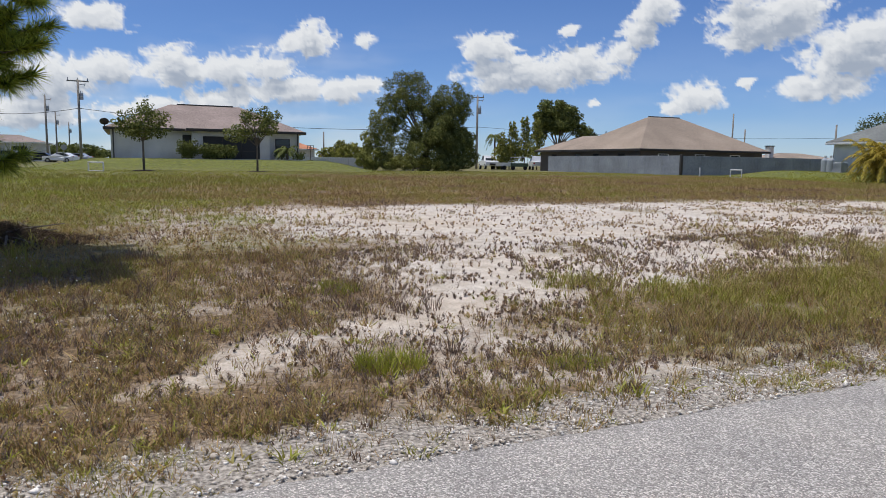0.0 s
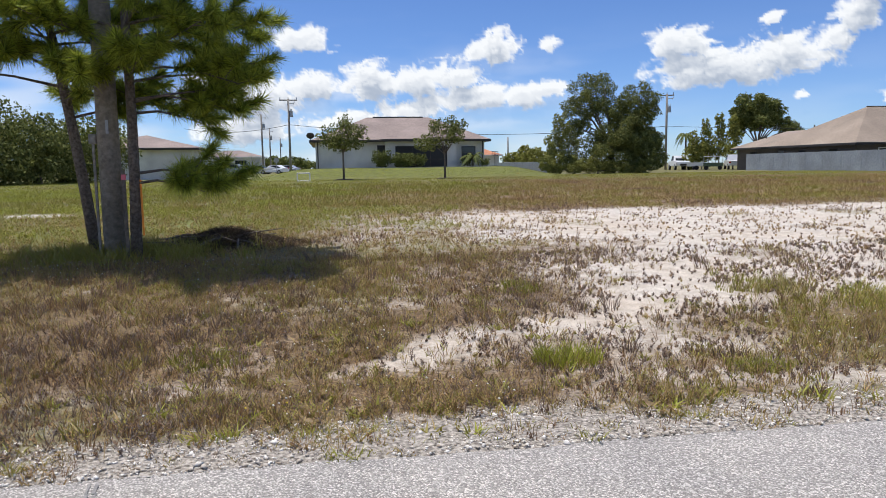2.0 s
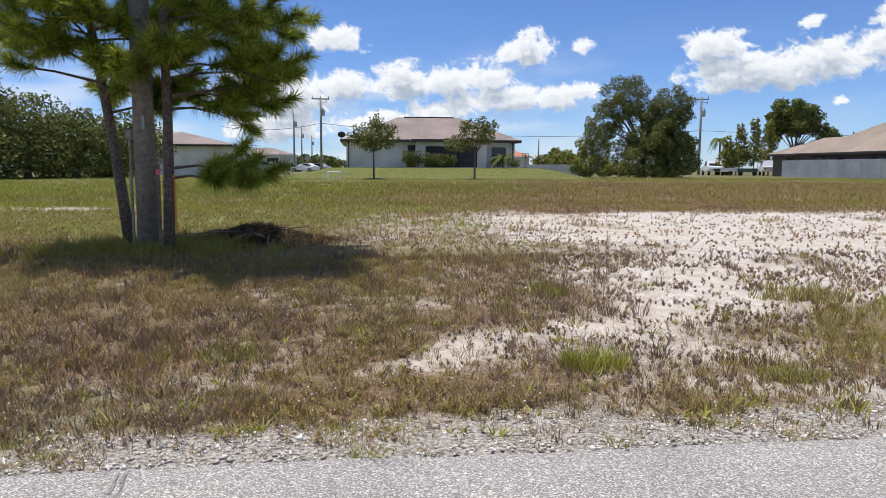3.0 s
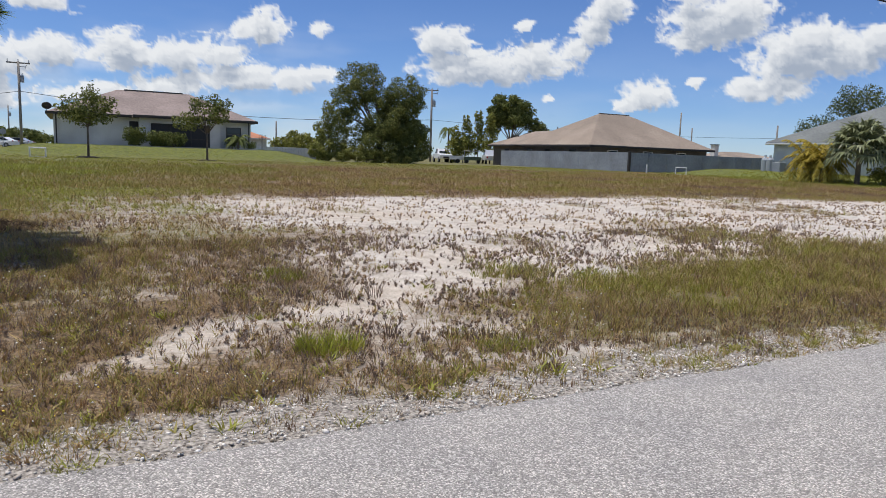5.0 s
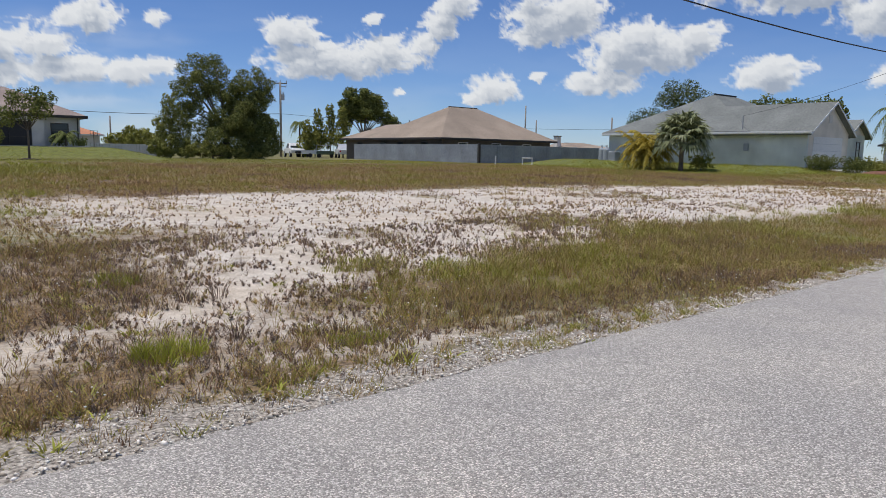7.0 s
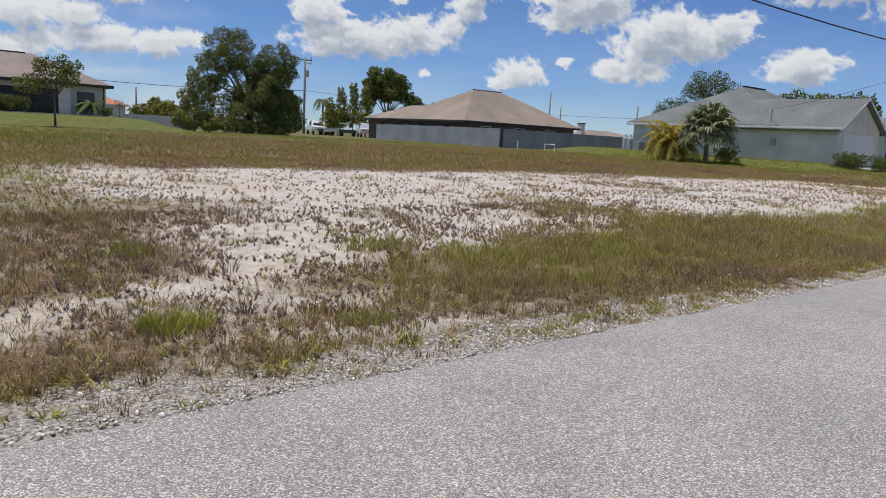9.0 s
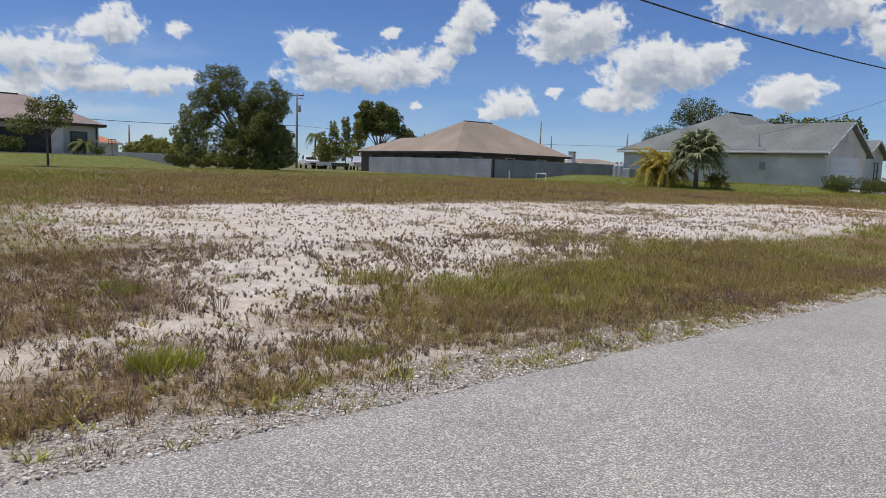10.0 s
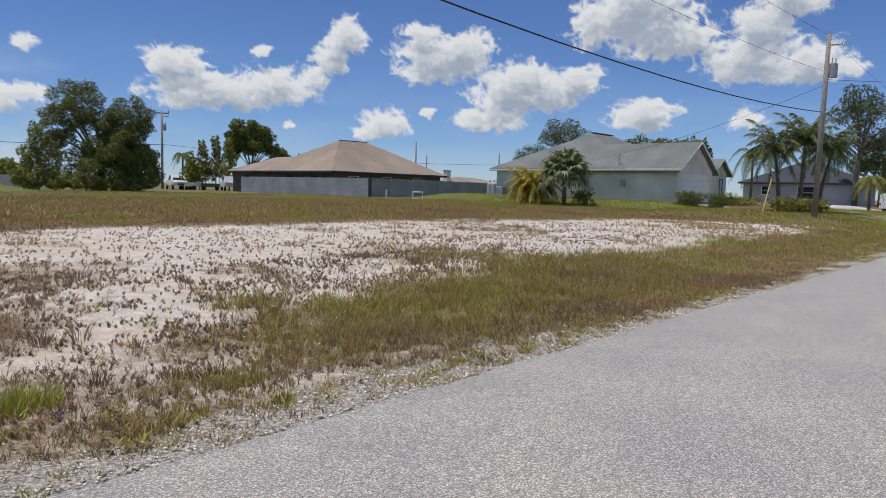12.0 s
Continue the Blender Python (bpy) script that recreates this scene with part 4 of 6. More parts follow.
far_tree(2.0, 112, [(-0.4, 8.9, 2.8, 1.7), (-2.0, 7.6, 2.0, 1.8), (1.8, 7.9, 2.0, 1.8), (0.2, 6.9, 3.0, 1.5), (3.6, 6.0, 1.4, 1.2), (-2.8, 5.8, 1.3, 1.5), (4.6, 5.0, 1.4, 1.2), (0.0, 7.8, 3.0, 2.0)], 30000, M_LEAF_DARK, "round-crowned dark green tree behind the brown-roofed house", 0.15)
for az, d, h in ((5.6, 98, 6.4), (4.6, 100, 7.4), (3.6, 99, 7.0), (6.4, 96, 4.4)):
    far_tree(az, d, [(0, h * 0.85, 0.6, 1.2), (0.2, h * 0.6, 0.9, 1.5), (-0.2, h * 0.35, 1.1, 1.3)], 1500, M_LEAF_YELLOW, "slender yellow-green tree behind the field", 0.17, 0.08, 0.3)
for az, d, hh in ((6.45, 99, 2.7), (5.8, 99.5, 2.4), (5.35, 99, 2.6), (6.15, 101, 2.9)):
    palm(on_ground(az, d), hh, 14, 1.5, 1.2, 1.1, 0.4, M_LEAF_YELLOW, "yellowish areca palm with a pale slender trunk", 0.07, trunk_mat=M_CONCRETE)
palm(on_ground(7.0, 100), 4.6, 14, 2.0, 0.8, 1.2, 0.42, M_LEAF_MID, "feather palm behind parked trucks", 0.13)
far_tree(-22.8, 108, [(0, 10.3, 2.9, 1.5), (-1.6, 9.0, 2.2, 1.2), (2.6, 9.2, 1.8, 1.1), (-4.2, 6.8, 2.4, 1.2), (-6.0, 5.8, 1.6, 1.0), (0.5, 8.2, 2.0, 1.0)], 8000, M_NEEDLE_FAR, "tall open pine behind the pale house", 0.12, 0.2)
far_tree(-43.7, 100, [(0, 13.0, 2.4, 1.7), (1.0, 11.4, 2.6, 1.5), (-1.8, 11.2, 1.6, 1.4), (3.0, 8.5, 2.0, 1.7), (0.4, 9.6, 1.4, 1.2), (4.4, 6.8, 1.6, 1.8), (-1.4, 8.0, 1.5, 1.1), (4.8, 9.6, 1.0, 1.3)], 11000, M_NEEDLE_FAR, "tall slash pine with open layered crown", 0.12, 0.28, 0.55)
far_tree(-45.2, 104, [(0, 6.8, 2.8, 2.2), (1.5, 8.2, 1.6, 1.6), (-2.0, 5.2, 1.8, 1.2)], 4200, M_NEEDLE_FAR, "dark pine beside the road bend", 0.19, 0.2)
palm(on_ground(-44.6, 88), 3.6, 16, 2.2, 0.7, 1.3, 0.5, M_LEAF_YELLOW, "dry drooping palm behind the van", 0.14)
for az, w, h, d in ((39.4, 6, 4.4, 190), (41.9, 5, 5.6, 200), (37.2, 9, 3.4, 210), (33.0, 8, 2.4, 210), (40.6, 7, 3.2, 180), (38.2, 7, 3.8, 170), (20.3, 3.4, 3.0, 110), (19.3, 2.6, 3.8, 100), (18.4, 4.0, 3.2, 92)):
    far_tree(az, d, [(0, h * 0.6, w * 0.4, h * 0.36), (w * 0.3, h * 0.5, w * 0.3, h * 0.36), (-w * 0.3, h * 0.5, w * 0.28, h * 0.34)], 1500, M_LEAF_DARK if d > 120 else M_LEAF_YELLOW, "distant dark rounded tree on the skyline" if d > 120 else "yellow-green tree beside the white fence", 0.32 if d > 120 else 0.2)
for az, w, h, d in ((-46.6, 12, 9.5, 185), (-49.2, 16, 9.0, 190), (-51.8, 16, 8.5, 190), (-54.5, 18, 9.0, 200), (-28.6, 13, 14.0, 165), (-31.0, 13, 14.4, 168), (-32.6, 7, 14.2, 166)):
    far_tree(az, d, [(0, h * 0.66, w * 0.34, h * 0.32), (w * 0.3, h * 0.62, w * 0.3, h * 0.3), (-w * 0.3, h * 0.6, w * 0.3, h * 0.3), (0, h * 0.3, w * 0.4, h * 0.3), (w * 0.1, h * 0.75, w * 0.5, h * 0.16)], 7500, M_LEAF_DARK, "distant dense dark tree in a wooded line", 0.3)
for az, w, h, d in ((62.5, 12, 7.5, 58), (59.0, 10, 6.0, 60), (56.0, 9, 5.4, 62), (53.3, 8, 5.8, 66), (64.5, 10, 9.5, 60), (50.8, 5, 5.6, 92)):
    far_tree(az, d, [(0, h * 0.66, w * 0.3, h * 0.3), (w * 0.32, h * 0.5, w * 0.26, h * 0.34), (-w * 0.32, h * 0.5, w * 0.26, h * 0.34), (0, h * 0.25, w * 0.45, h * 0.26)], 11000, M_LEAF_DARK, "dense dark green bushy tree at the field's edge", 0.13)


# ---- pines by the power pole ----
def pine(u, v, lean, top, branches, label, seed, reach=2.2, r0=0.09, extra=()):
    """A young pine; extra: low branches as (height, direction in degrees, length)."""
    rng = np.random.default_rng(seed)
    base = plan(u, v, hgt(u, v))
    t = thing("pine_tree", Matrix.Translation(base), label, "tree", "pines by the pole")
    stem = [Vector((lean[0] * s + 0.05 * math.sin(7 * s), lean[1] * s, -0.1 + s * top)) for s in np.linspace(0, 1, 9)]
    part("trunk", tube(bmesh.new(), stem, list(np.linspace(r0 * 1.1, r0 * 0.3, 9)), 10), M_BARK, t, smooth=True)
    tufts = []
    plan_ = [(0.27 + 0.72 * (i + rng.random()) / branches, i * 2.399 + rng.random(), 0.0) for i in range(branches)]
    plan_ += [(h / top, radians(deg), ln) for h, deg, ln in extra]
    for s, ang, fixed in plan_:
        k = s * 8
        a = stem[int(k)].lerp(stem[min(int(k) + 1, 8)], k - int(k))
        length = fixed or reach * (0.6 + 0.5 * rng.random()) * (1.2 - 0.8 * s)
        out = Vector((math.cos(ang), math.sin(ang), 0))
        dip = 0.72 if fixed else 0.42 if s < 0.5 else 0.1
        pts = [a + out * (length * q) + Vector((0, 0, length * (0.34 * q - dip * q * q + 0.26 * q ** 3))) for q in (0, 0.33, 0.66, 1.0)]
        bm = tube(bmesh.new(), pts, [0.026, 0.019, 0.012, 0.007], 5)
        many = 8 if length > 1.2 else 6
        for j in range(many):
            q = 0.38 + 0.62 * (j + rng.random()) / many
            kk = q * 3
            c = pts[min(int(kk), 2)].lerp(pts[min(int(kk), 2) + 1], kk - min(int(kk), 2))
            side = Vector((-out.y, out.x, 0)) * (rng.random() - 0.5) * 2
            way = (out * 0.5 + side * 0.9 + Vector((0, 0, 0.9 * rng.random() - 0.25))).normalized() if j < many - 1 else (out + Vector((0, 0, 0.3))).normalized()
            far = c + way * (0.25 + 0.4 * rng.random())
            tube(bm, [c, far], [0.008, 0.005], 4)
            tufts.append((far, way))
        part("branch", bm, M_BARK, t)
    n = 330
    P = np.repeat(np.array([p[:] for p, _ in tufts]), n, 0)
    D = np.repeat(np.array([w[:] for _, w in tufts]), n, 0)
    m = len(P)
    along = rng.random(m)[:, None]
    way = D * 0.55 + rng.normal(size=(m, 3)) * 0.55
    way /= np.linalg.norm(way, axis=1)[:, None]
    root = P - D * (0.34 * along)
    ln = (0.19 + 0.11 * rng.random(m))[:, None]
    tip = root + way * ln - np.array([0, 0, 0.03]) * rng.random(m)[:, None]
    b = np.cross(way, rng.normal(size=(m, 3)))
    b = b / np.linalg.norm(b, axis=1)[:, None] * 0.0072
    verts = np.stack([root - b, root + b, tip], 1).reshape(-1, 3)
    ob = new("foliage", big_mesh("foliage", verts, np.arange(3 * m).reshape(m, 3), M_NEEDLE))
    ob.parent = t
    return t


pine(-3.95, 12.1, (-0.95, -0.55), 8.4, 60, "young slash pine with leaning scaly trunk and needle tufts", 11, 2.1)
pine(-3.12, 11.25, (0.05, 0.1), 8.8, 52, "young slash pine with straight scaly trunk and needle tufts", 23, 2.2, 0.082, ((1.25, 20, 1.1), (1.4, 50, 1.3), (2.5, 35, 1.5), (2.9, 20, 1.7), (3.3, 45, 1.8), (2.3, 70, 1.2), (3.6, 10, 1.8)))


# ---- power poles and wires ----
def sag(a, b, drop, n=14):
    a, b = Vector(a), Vector(b)
    return [a.lerp(b, i / n) - Vector((0, 0, 4 * drop * (i / n) * (1 - i / n))) for i in range(n + 1)]


def wire(a, b, drop, r, label):
    return tagged(part("wire", tube(bmesh.new(), sag(a, b, drop), r, 6), M_WIRE), label, "wire", "overhead wires")


def power_pole(base, top, r, label, lean=(0, 0), gear=True, arm=0.0, scale=1.0, turn=TURN):
    t = thing("utility_pole", Matrix.Translation(base) @ Matrix.Rotation(radians(turn), 4, "Z"), label, "utility pole", "power poles")
    part("pole", tube(bmesh.new(), [(0, 0, -0.4), (lean[0] * 0.5, lean[1] * 0.5, top * 0.5), (lean[0], lean[1], top)], [r, r * 0.88, r * 0.75], 14), M_POLE, t, smooth=True)
    if gear:
        x, y = lean[0], lean[1]
        z = top - 2.4
        bm = tube(bmesh.new(), [(x * 0.9 + 0.33, y, z), (x * 0.9 + 0.33, y, z + 0.75), (x * 0.9 + 0.33, y, z + 0.80)], [0.22, 0.22, 0.15], 16)
        can = part("transformer", bm, M_METAL, t, "grey transformer can", smooth=False)
        for dx in (0.25, 0.42):
            part("bushing", tube(bmesh.new(), [(x * 0.9 + dx, y, z + 0.78), (x * 0.9 + dx, y, z + 1.1)], [0.045, 0.025]), M_CONCRETE, can)
        part("bracket", boxed(x + 0.02, x + 0.75, y - 0.03, y + 0.03, top - 0.62, top - 0.55), M_METAL, t)
        part("insulator", tube(bmesh.new(), [(x + 0.7, y, top - 0.75), (x + 0.82, y, top - 0.35)], [0.05, 0.04]), M_TRIM_WHITE, t, "pale insulator")
        part("top_pin", tube(bmesh.new(), [(x, y, top - 0.05), (x, y, top + 0.2)], [0.03, 0.05]), M_CONCRETE, t)
    if arm:
        part("crossarm", boxed(lean[0] - arm, lean[0] + arm, lean[1] - 0.06, lean[1] + 0.06, top - 0.25, top - 0.1), M_POLE, t)
        for k in (-0.9, 0.0, 0.9):
            part("insulator", tube(bmesh.new(), [(lean[0] + k * arm, lean[1], top - 0.1), (lean[0] + k * arm, lean[1], top + 0.22)], [0.06, 0.04]), M_METAL, t)
    return t


Z0, Z4, Z5 = hgt(-3.5, 11.55), hgt(44.7, 11.2), hgt(91, 11.3)
power_pole(plan(-3.5, 11.55, Z0), 10.9, 0.168, "thick weathered grey utility pole between two pines", (0.0, 0.0))
power_pole(plan(44.7, 10.9, Z4), 10.3, 0.16, "leaning weathered wooden utility pole with grey transformer", (0.15, 0.0), turn=-41)
power_pole(plan(91.0, 11.3, Z5), 10.0, 0.16, "far wooden utility pole with transformer beside parked cars", (0.2, 0.0), turn=-48)
tagged(part("conduit", boxed(-0.017, 0.017, -0.017, 0.017, -0.1, 1.75), M_POLE, m=place(-3.71, 11.5, Z0)), "thin grey conduit standing beside the pole", "conduit")
bx = part("service_box", boxed(-0.055, 0.055, -0.04, 0.04, 1.75, 1.9, bevel=0.01), M_POLE, m=place(-3.71, 11.5, Z0))
tagged(bx, "small grey service box on a conduit", "box")
tagged(part("pole_tag", boxed(-0.02, 0.02, -0.006, 0.0, -0.10, 0.10), M_METAL, m=place(-3.46, 11.38, Z0 + 2.0)), "small pale number plate nailed to the pole", "tag")
tagged(part("stake", boxed(-0.024, 0.024, -0.012, 0.012, -0.1, 1.35), M_TRUNK, m=place(-3.18, 11.05, Z0)), "grey wooden survey stake leaning by the pine", "stake")
M_PINK = mat("pink_ribbon", (0.75, 0.16, 0.20), 0.6)
tagged(part("ribbon", boxed(-0.03, 0.03, -0.018, 0.018, 1.2, 1.28), M_PINK, m=place(-3.18, 11.05, Z0)), "pink survey ribbon tied round the stake", "ribbon")
M_ORANGE = mat("orange_tape", (0.85, 0.28, 0.03), 0.6)
tagged(part("marker_flag", boxed(-0.015, 0.015, -0.004, 0.004, 0.35, 1.2), M_ORANGE, m=place(-2.98, 11.2, Z0)), "orange plastic marker strip beside the pine trunk", "marker")

top0, top4, top5 = plan(-3.5, 11.55, Z0 + 10.9), plan(44.8, 10.82, Z4 + 10.3), plan(91.2, 11.3, Z5 + 10)
wire(plan(-3.5, 11.3, 6.9), plan(44.8, 10.8, 6.55), 0.92, 0.022, "thick black telephone cable between two poles")
wire(plan(-3.5, 11.55, 9.0), plan(44.8, 10.9, 8.85), 0.65, 0.008, "thin electric wire between two poles")
wire(top0, top4, 0.5, 0.008, "thin top electric wire between two poles")
wire(top4, top5, 0.5, 0.008, "thin top electric wire to the far pole")
wire(plan(44.8, 10.8, 6.55), plan(91.0, 11.2, 6.3), 0.7, 0.02, "thick black telephone cable to the far pole")
wire(plan(44.8, 10.9, 8.05), plan(55.9, 29.3, 5.1), 0.35, 0.01, "service drop wire from pole to house")
wire(plan(44.8, 10.9, 8.4), plan(52.0, -8.0, 8.0), 0.35, 0.01, "service drop wire crossing the road")
wire(plan(44.8, 10.9, 6.7), plan(56.0, -9.0, 6.9), 0.3, 0.01, "service drop wire crossing the road")

for az, d, top, arm in ((38.2, 98, 10.2, 1.2), (40.3, 126, 10.2, 0.0), (39.7, 160, 9.6, 0.0), (38.9, 190, 9.0, 0.0), (8.45, 99, 10.0, 0.9)):
    power_pole(on_ground(az, d), top, 0.17, "distant wooden utility pole with transformer", (0, 0), True, arm, turn=az)
for az, d, top in ((-11.03, 135, 10.0), (-11.9, 150, 8.0), (-17.8, 120, 7.2), (20.7, 130, 6.0)):
    power_pole(on_ground(az, d), top, 0.16, "distant bare wooden utility pole behind the houses", gear=False)
a, b, c = bearing(46, 126, 8.6), bearing(38.2, 98, 7.6), bearing(8.45, 99, 6.6)
wire(a, b, 0.8, 0.03, "far utility wire behind the houses")
wire(b, c, 1.2, 0.03, "far utility wire behind the houses")
wire(c, bearing(-17.8, 120, 6.0), 0.6, 0.02, "far utility wire behind the houses")


# ---- fences ----
def fence_run(u0, v0, along, count, width, high, material, label, category="fence", sink=0.3, gap=0.03, z=None, boards=0):
    """A run of panels between posts, along 'u' or 'v'."""
    t = thing("fence", place(u0, v0, 0, 0 if along == "u" else 90), label, category)
    for i in range(count):
        du = (i + 0.5) * width
        g = z if z is not None else hgt(u0 + du, v0) if along == "u" else hgt(u0, v0 + du)
        p = part("panel", boxed(i * width + 0.058, (i + 1) * width - 0.058, -0.034, 0.034, g - sink, g + high, bevel=0.008), material, t)
        for k in range(1, boards):
            x = i * width + 0.06 + (width - 0.12) * k / boards
            part("board_joint", boxed(x - 0.008, x + 0.008, -0.034, -0.0305, g, g + high - 0.02), M_TRIM_DARK, p)
        part("post", boxed(i * width - 0.055, i * width + 0.055, -0.038, 0.038, g - sink, g + high + 0.01, bevel=0.01), material, t)
    return t


G = 0.80
fence_run(46.2, 50.6, "v", 9, 2.5, 1.75, M_FENCE, "tall smooth grey painted privacy fence round a yard", z=G)
fence_run(46.2, 50.6, "u", 13, 2.4, 1.72, M_FENCE, "tall smooth grey painted privacy fence behind the lawn", z=G)
tagged(part("corner_post", boxed(-0.12, 0.12, -0.12, 0.12, -0.3, 1.86, bevel=0.02), M_TRIM_DARK, m=place(46.1, 50.5, G)), "dark fence corner post", "post")
fence_run(16.6, 82.0, "u", 5, 1.9, 1.0, M_VINYL, "low white vinyl fence beside a tree", z=1.05, sink=0.6, boards=6)


# ---- lawn things ----
def soccer_goal(p, w, h, turn, label):
    t = thing("soccer_goal", Matrix.Translation(p) @ Matrix.Rotation(radians(turn), 4, "Z"), label, "goal", "soccer goals")
    for x in (-w / 2, w / 2):
        part("post", tube(bmesh.new(), [(x, 0, -0.05), (x, 0, h)], 0.045), M_TRIM_WHITE, t)
        part("brace", tube(bmesh.new(), [(x, 0, h), (x, 0.55, 0.0)], 0.025), M_TRIM_WHITE, t)
    part("crossbar", tube(bmesh.new(), [(-w / 2 - 0.04, 0, h), (w / 2 + 0.04, 0, h)], 0.045), M_TRIM_WHITE, t)
    part("ground_bar", tube(bmesh.new(), [(-w / 2, 0.55, 0.02), (w / 2, 0.55, 0.02)], 0.025), M_TRIM_WHITE, t)
    return t


soccer_goal(on_ground(37.3, 50), 0.85, 0.55, 37, "small white toy soccer goal on the lawn")
soccer_goal(on_ground(-11.3, 63), 0.85, 0.62, -11, "small white toy soccer goal by the fence")
tagged(part("pipe", tube(bmesh.new(), [(0, 0, -0.1), (0, 0, 0.75)], 0.06), M_TRIM_WHITE, m=Matrix.Translation(on_ground(-8.75, 64))), "short white standpipe by the fence", "pipe")


def hoop_stand(p, turn):
    t = thing("basketball_hoop", Matrix.Translation(p) @ Matrix.Rotation(radians(turn), 4, "Z") @ Matrix.Scale(0.55, 4), "portable basketball hoop with dark framed backboard", "basketball hoop")
    part("pole", tube(bmesh.new(), [(0, 0, 0), (0, 0, 2.6)], 0.05), M_TRIM_DARK, t)
    part("base", boxed(-0.4, 0.4, -0.3, 0.5, 0, 0.18, bevel=0.03), M_TRIM_DARK, t)
    bm = bmesh.new()
    for a in ((-0.55, 0.55, 1.9, 1.97), (-0.55, 0.55, 2.6, 2.67), (-0.55, -0.48, 1.97, 2.6), (0.48, 0.55, 1.97, 2.6), (-0.2, 0.2, 2.05, 2.1), (-0.2, 0.2, 2.3, 2.35), (-0.2, -0.15, 2.1, 2.3), (0.15, 0.2, 2.1, 2.3)):
        box(bm, a[0], a[1], -0.14, -0.09, a[2], a[3])
    part("backboard", bm, M_TRIM_DARK, t)
    bm = bmesh.new()
    tube(bm, [(0.2 * math.cos(k), -0.35 + 0.2 * math.sin(k), 2.0) for k in np.linspace(0, math.tau, 14)], 0.012, 4)
    part("rim", bm, M_PINK, t)
    return t


hoop_stand(plan(15.6, 66.5, hgt(15.6, 66.5)), 35)


def garden_units():
    """Water treatment tank and air conditioner by the pale house."""
    p = on_ground(-17.5, 69.0)
    t = thing("water_tank", Matrix.Translation(p) @ Matrix.Rotation(radians(TURN), 4, "Z"), "pale domed water treatment tank beside the house", "tank", "water tanks")
    part("tank", tube(bmesh.new(), [(0, 0, 0), (0, 0, 1.0), (0, 0, 1.15), (0, 0, 1.2)], [0.3, 0.3, 0.2, 0.05], 18), M_STUCCO_GREY, t)
    part("valve", tube(bmesh.new(), [(0, 0, 1.19), (0, 0, 1.4)], [0.1, 0.12]), M_TRIM_WHITE, t)
    copy_thing(t, Matrix.Translation(on_ground(-17.15, 69.4)) @ Matrix.Rotation(radians(TURN), 4, "Z"))
    ac = thing("air_conditioner", Matrix.Translation(on_ground(-18.1, 68.8)) @ Matrix.Rotation(radians(TURN), 4, "Z"), "beige box air conditioner on a slab", "air conditioner")
    part("pad", boxed(-0.5, 0.5, -0.5, 0.5, -0.1, 0.06), M_CONCRETE, ac)
    part("case", boxed(-0.4, 0.4, -0.4, 0.4, 0.06, 0.85, bevel=0.03), M_STUCCO_GREY, ac)
    for k in range(7):
        part("louvre", boxed(-0.41, 0.41, -0.41, 0.41, 0.16 + k * 0.09, 0.18 + k * 0.09), M_METAL, ac)
    part("grille", tube(bmesh.new(), [(0, 0, 0.85), (0, 0, 0.88)], 0.3, 18), M_TRIM_DARK, ac)


garden_units()


# ---- driveway walk and bed of the pale house ----
def strip(name, pts, width, material, label, category):
    bm = bmesh.new()
    prev = None
    for i in range(len(pts)):
        a = Vector(pts[max(i - 1, 0)])
        b = Vector(pts[min(i + 1, len(pts) - 1)])
        n = Vector((-(b - a).y, (b - a).x)).normalized() * width / 2
        u, v = pts[i]
        row = []
        for s in (-1, 1):
            uu, vv = u + s * n.x, v + s * n.y
            z = hgt(uu, vv)
            row += [bm.verts.new(plan(uu, vv, z + 0.05)), bm.verts.new(plan(uu, vv, z - 0.15))]
        if prev:
            bm.faces.new((prev[0], prev[2], row[2], row[0]))
            bm.faces.new((prev[1], prev[0], row[0], row[1]))
            bm.faces.new((prev[2], prev[3], row[3], row[2]))
        prev = row
    bmesh.ops.recalc_face_normals(bm, faces=bm.faces)
    return tagged(part(name, bm, material), label, category, kind="structure")


strip("pavement", [(56.4, 13.2), (55.2, 11.4), (54.0, 9.6), (54.9, 7.0), (55.8, 4.4)], 0.7, M_CONCRETE, "narrow pale concrete edge of a drive across the lawn", "pavement")
strip("pavement", [(60, 23.6), (59.9, 20), (59.8, 16), (59.7, 12), (59.7, 8), (59.7, 4.2)], 5.0, M_CONCRETE, "pale concrete driveway to the garage", "driveway")
strip("pavement", [(96, 24), (94, 20), (90, 16), (86, 13.2), (80, 12.2)], 3.4, M_CONCRETE, "pale concrete driveway by the far house", "driveway")
strip("pavement", [(3.6, 61.6), (7, 61.5), (10, 61.4), (14, 61.5)], 0.9, M_CONCRETE, "narrow concrete path behind the porch", "path")
bm = bmesh.new()
bmesh.ops.create_uvsphere(bm, u_segments=20, v_segments=8, radius=1.0, matrix=Matrix.Translation(on_ground(-36.9, 56)) @ Matrix.Diagonal((1.9, 1.4, 0.28, 1)))
tagged(part("mulch_bed", bm, grained("red_mulch", (0.13, 0.055, 0.035), (0.26, 0.12, 0.08), 14.0, 0.95, 1.0, 0.03), smooth=True), "raised bed of red bark mulch in the lawn", "mulch")
shrub(-36.6, 55.5, 0.8, 0.55, M_LEAF_YELLOW, "small reddish flowering shrub in the mulch bed", 300, 0.07, 0.15)
pr = on_ground(-38.2, 50.5)
tagged(part("palm_prop", tube(bmesh.new(), [pr + Vector((-0.9, -0.7, 0)), pr + Vector((0.5, 0.4, 2.2))], 0.045), grained("yellow_timber", (0.42, 0.30, 0.10), (0.58, 0.44, 0.18), 9.0)), "yellow timber prop leaning on a palm", "prop")


